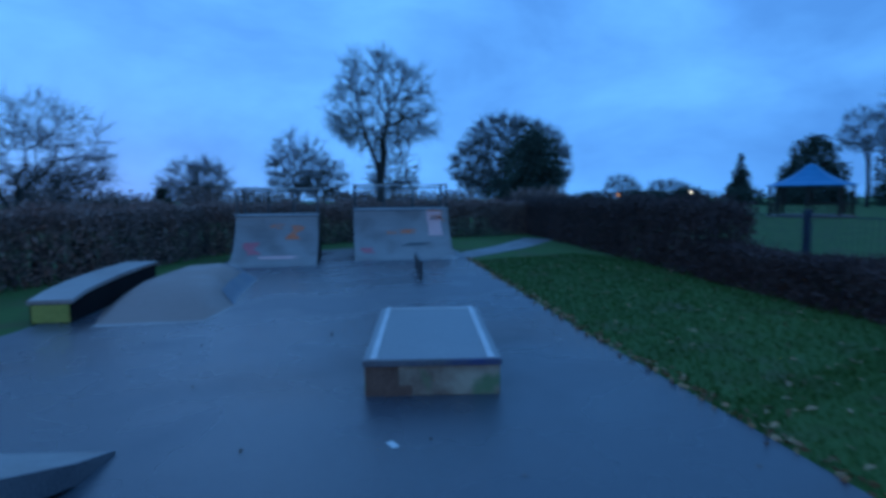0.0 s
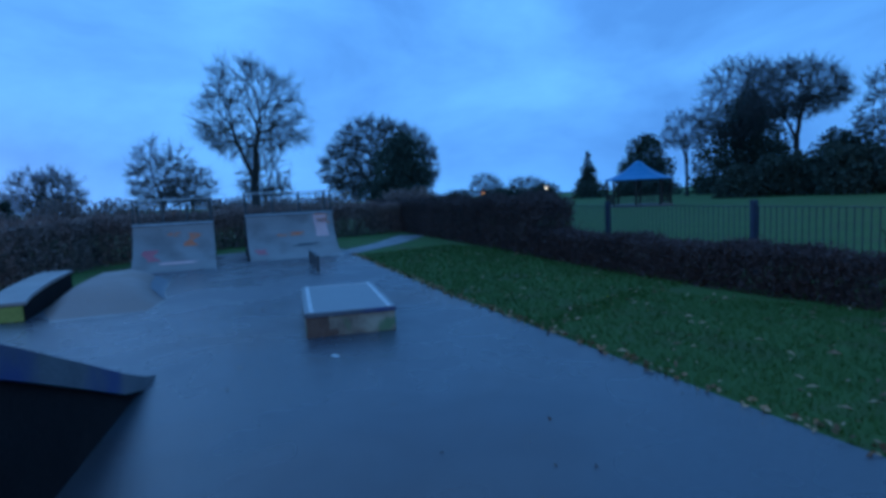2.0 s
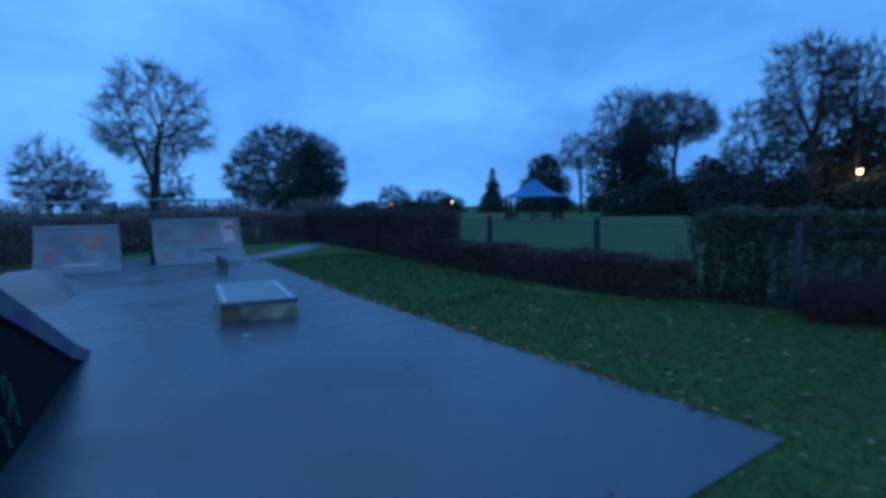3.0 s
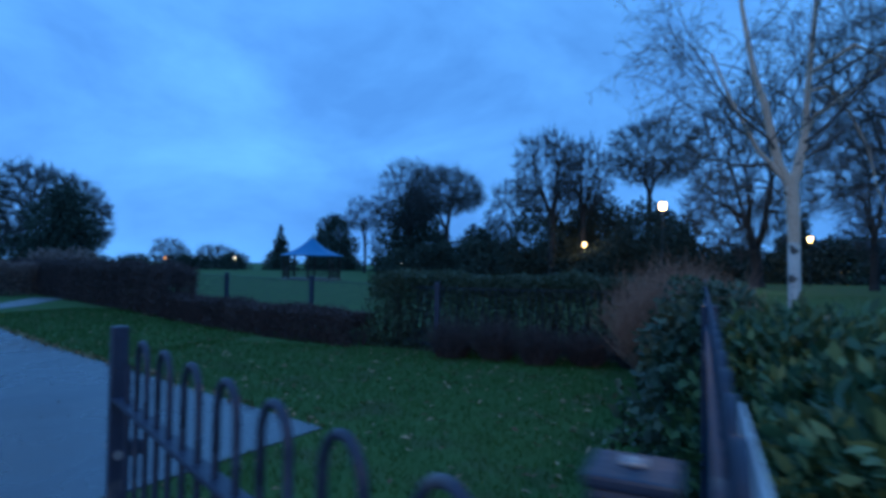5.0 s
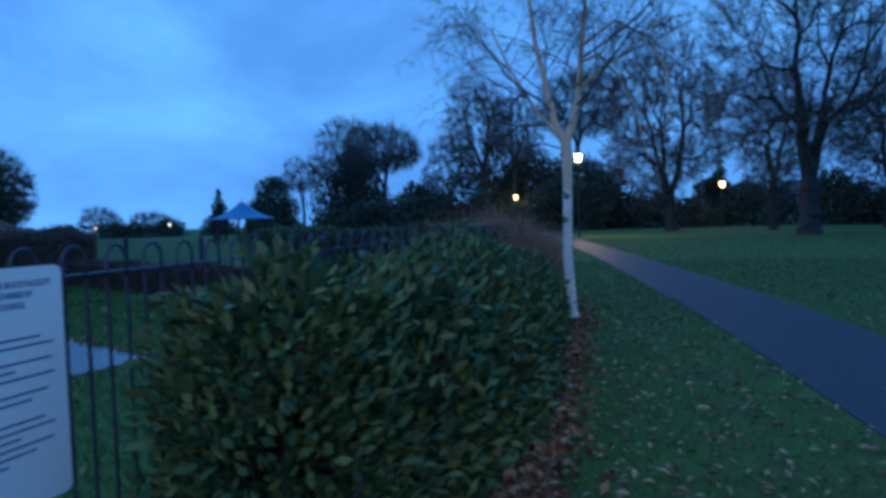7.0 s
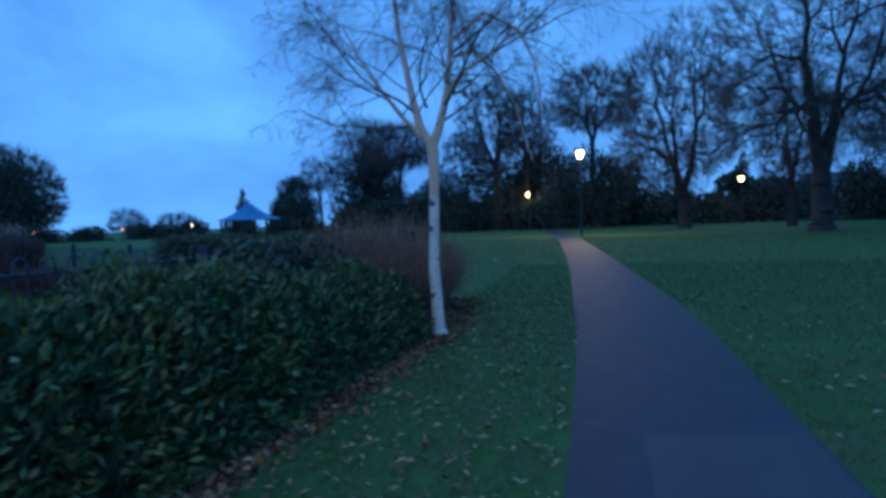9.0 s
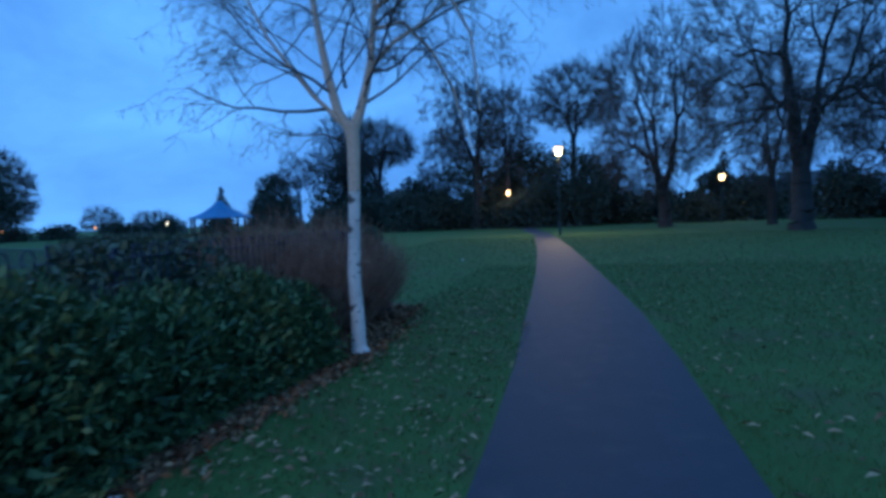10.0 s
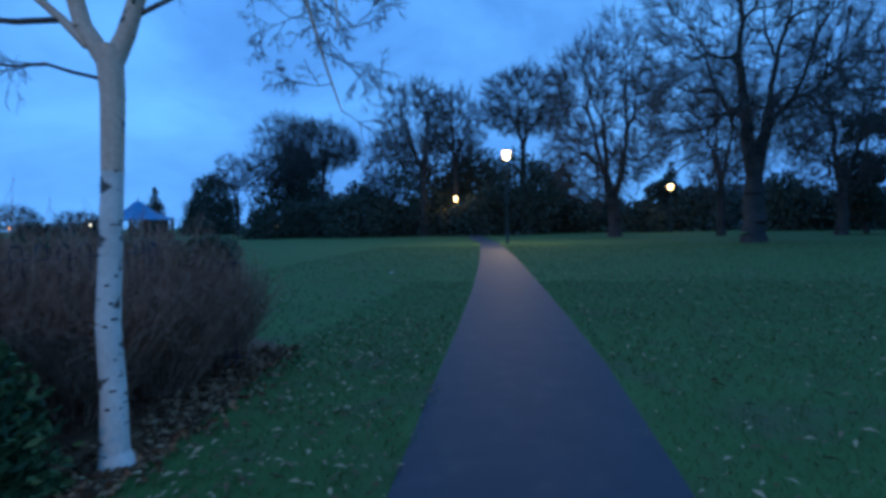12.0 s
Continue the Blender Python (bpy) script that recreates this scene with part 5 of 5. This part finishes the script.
# ---------------------------------------------------------------- far buildings
def house(name, x, y, turn, w, d, eaves, ridge, label, storeys=1, cover=None):
    root = thing(name, label, "house", pose(x, y, 0, 0, 0, turn))
    part("wall", box(w, d, eaves, (0, 0, 0), 0.02), M_WALL, root)
    bm = bmesh.new()
    hw, hd = w / 2 + 0.3, d / 2 + 0.3
    a = [bm.verts.new(p) for p in ((-hw, -hd, eaves), (hw, -hd, eaves), (hw, hd, eaves), (-hw, hd, eaves), (-hw, 0, ridge), (hw, 0, ridge))]
    for q in ((0, 1, 5, 4), (2, 3, 4, 5), (0, 4, 3), (1, 2, 5), (0, 3, 2, 1)):
        bm.faces.new([a[i] for i in q])
    roof = part("roof", bm, cover or M_SLATE, root)
    part("chimney", box(0.6, 0.5, 1.2, (w * 0.28, 0, ridge - 0.5), 0.02), M_WALL, roof)
    for s in range(storeys):
        for k in range(3):
            wx = (-0.33 + 0.33 * k) * w
            win = part("window", box(1.0, 0.08, 1.1, (wx, -d / 2 - 0.01, 0.9 + s * 2.5), 0.01), M_WALL, root)
            part("pane", box(0.86, 0.03, 0.96, (wx, -d / 2 - 0.055, 0.97 + s * 2.5), 0.0), M_PANE, win)
    return root


house("house", -23.4, 108.0, 8, 7.0, 6.0, 3.2, 6.0, "dark-roofed house among the trees")
house("house", 29.0, 103.0, -10, 7.5, 6.0, 4.2, 6.4, "pale rendered house behind the trees", 1)
house("house", 40.0, 106.0, -14, 8.0, 6.0, 4.6, 7.0, "pale rendered house behind the trees", 1)
house("low_building", -92.4, 116.0, 38, 17.0, 6.0, 1.9, 2.9, "long low pale-roofed building beyond the park", 1, M_WHITE)
wall = thing("garden_wall", "pale low boundary wall beyond the lawn", "wall", pose(-33.0, 101.0, 0, 0, 0, 4))
part("wall_panel", box(9.0, 0.25, 1.2, (0, 0, 0), 0.02), M_WALL, wall)
part("coping_course", box(9.1, 0.32, 0.08, (0, 0, 1.2), 0.01), M_EDGE, wall)

# ---------------------------------------------------------------- litter, fallen leaves, grass
lit = part("litter", box(0.10, 0.05, 0.006, (-10.16, 6.61, 0.014), 0.002), M_WHITE)
tagged(lit, "small pale scrap of litter on wet asphalt", "litter")
lit = part("litter", box(0.14, 0.08, 0.02, (-0.5, 25.0, 0.0), 0.006), M_WHITE)
tagged(lit, "small white scrap of litter on the lawn", "litter")
lit = part("litter", box(0.22, 0.025, 0.015, (0, 0, 0), 0.004), M_WHITE, at=pose(0.98, 5.95, 0.018, 0, 0, 25))
tagged(lit, "pale stick on the mulch", "stick")


def inside(px, py, poly):
    res = np.zeros(len(px), bool)
    n = len(poly)
    for i in range(n):
        (x0, y0), (x1, y1) = poly[i], poly[(i + 1) % n]
        c = (y0 > py) != (y1 > py)
        res ^= c & (px < (x1 - x0) * (py - y0) / (y1 - y0 + 1e-12) + x0)
    return res


def lawn_points(n, box4, rng, power=1.0):
    x = rng.uniform(box4[0], box4[2], n)
    y = box4[1] + (box4[3] - box4[1]) * rng.uniform(0, 1, n) ** power
    on_path = (x > 3.17) & (x < 4.99) & (y < 12)
    on_path |= (y >= 12) & (x > np.interp(y, [q[1] for q in PATH_L], [q[0] for q in PATH_L]) - 0.03) & (x < np.interp(y, [q[1] for q in PATH_R], [q[0] for q in PATH_R]) + 0.03)
    on_path |= (y < 1.75) & (x > -0.8) & (x < 3.3)
    keep = ~(inside(x, y, PAVE) | on_path)
    return x[keep], y[keep]


def scatter_blades(n, box4, seed, height, width, power=1.0):
    rng = np.random.default_rng(seed)
    x, y = lawn_points(n, box4, rng, power)
    m = len(x)
    a = rng.uniform(0, 6.28, m)
    h = height * rng.uniform(0.5, 1.3, m)
    dx, dy = np.cos(a) * width, np.sin(a) * width
    lx, ly = rng.normal(0, 0.5, m) * h, rng.normal(0, 0.5, m) * h
    v = np.stack([np.stack([x - dx, y - dy, np.zeros(m)], 1), np.stack([x + dx, y + dy, np.zeros(m)], 1), np.stack([x + lx, y + ly, h], 1)], 1).reshape(-1, 3)
    return v, np.arange(m * 3).reshape(-1, 3)


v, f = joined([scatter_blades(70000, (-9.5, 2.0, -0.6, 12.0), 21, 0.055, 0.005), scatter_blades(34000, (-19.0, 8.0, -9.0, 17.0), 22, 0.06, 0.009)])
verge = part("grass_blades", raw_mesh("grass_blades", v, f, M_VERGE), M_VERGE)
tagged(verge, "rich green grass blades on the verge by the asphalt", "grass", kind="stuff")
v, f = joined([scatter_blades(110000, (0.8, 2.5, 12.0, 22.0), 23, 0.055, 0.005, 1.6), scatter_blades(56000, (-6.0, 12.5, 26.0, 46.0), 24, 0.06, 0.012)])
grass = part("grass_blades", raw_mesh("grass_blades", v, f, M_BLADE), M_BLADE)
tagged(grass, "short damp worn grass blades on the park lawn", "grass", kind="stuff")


def scatter_leaves(n, box4, seed, size, power=1.0):
    rng = np.random.default_rng(seed)
    x, y = lawn_points(n, box4, rng, power)
    m = len(x)
    c = np.stack([x, y, rng.uniform(0.03, 0.05, m)], 1)
    nd = np.stack([rng.normal(0, 1, m), rng.normal(0, 1, m), rng.normal(0, 0.12, m)], 1)
    s = size * rng.uniform(0.5, 1.3, m)[:, None]
    d = nd / np.linalg.norm(nd, axis=1, keepdims=True)
    p = np.stack([-d[:, 1], d[:, 0], rng.normal(0, 0.3, m)], 1)
    curl = np.array([0, 0, 0.25])
    v = np.stack([c - d * s, c + p * s * 0.32 + curl * s, c + d * s, c - p * s * 0.32 + curl * s], 1).reshape(-1, 3)
    return v, np.arange(m * 4).reshape(-1, 4)


v, f = joined([scatter_leaves(900, (-9.5, 2.0, -0.6, 12.0), 31, 0.050), scatter_leaves(500, (-19.0, 8.0, -9.0, 16.0), 32, 0.045),
               scatter_leaves(2100, (0.9, 2.5, 3.2, 16.0), 33, 0.046, 1.3), scatter_leaves(3600, (4.95, 2.5, 15.0, 24.0), 34, 0.052, 1.5)])
tagged(part("fallen_leaves", raw_mesh("fallen_leaves", v, f, M_LEAFLIT), M_LEAFLIT), "scattered curled brown and pale fallen leaves", "leaves", kind="stuff")
rngm = np.random.default_rng(37)
m = 3200
ly = rngm.uniform(2.3, 13.6, m)
lx = np.interp(ly, (2.3, 5.2, 8.0, 9.6, 11.0, 13.6), (0.80, 1.00, 1.16, 1.34, 1.22, 0.85)) - np.abs(rngm.normal(0, 0.42, m)) + 0.10 + rngm.normal(0, 0.12, m)
v, f = leaf_quads(np.stack([lx, ly, rngm.uniform(0.02, 0.05, m)], 1), np.stack([rngm.normal(0, 1, m), rngm.normal(0, 1, m), np.zeros(m)], 1), 0.085, 0.05, rngm)
tagged(part("bed_leaves", raw_mesh("bed_leaves", v, f, M_LEAFB), M_LEAFB), "rusty brown leaves lying on the mulch", "leaves", kind="stuff")
# leaves and crumbs along the edge of the asphalt
rnge = np.random.default_rng(36)
m = 500
t = rnge.uniform(0, 1, m) ** 0.8
ex = -4.1 + (-19.6 + 4.1) * t
ey = np.interp(-ex, [4.03, 11.91, 19.61], [6.70, 10.05, 13.65]) + rnge.normal(0.05, 0.07, m)
v, f = leaf_quads(np.stack([ex, ey, np.full(m, 0.03)], 1), np.stack([rnge.normal(0, 1, m), rnge.normal(0, 1, m), np.zeros(m)], 1), 0.07, 0.045, rnge)
tagged(part("edge_leaves", raw_mesh("edge_leaves", v, f, M_LEAFLIT), M_LEAFLIT), "dead leaves gathered along the asphalt edge", "leaves", kind="stuff")
rngc = np.random.default_rng(38)
m = 170
cxs, cys = rngc.uniform(-19.0, -2.5, m), rngc.uniform(1.5, 12.5, m)
keep = inside(cxs, cys, PAVE) & ~((cxs < -10.3) & (cxs > -13.2) & (cys > 6.2) & (cys < 9.4)) & ~((cxs > -12.0) & (cys < 5.3) & (cxs < -5.0)) & ~((cxs < -14.6) & (cys < 8.3))
cxs, cys = cxs[keep], cys[keep]
m = len(cxs)
v, f = leaf_quads(np.stack([cxs, cys, np.full(m, 0.022)], 1), np.stack([rngc.normal(0, 1, m), rngc.normal(0, 1, m), np.zeros(m)], 1), 0.038, 0.024, rngc)
tagged(part("grit", raw_mesh("grit", v, f, M_RUST), M_RUST), "dark wet leaf crumbs scattered on the asphalt", "leaves", kind="stuff")
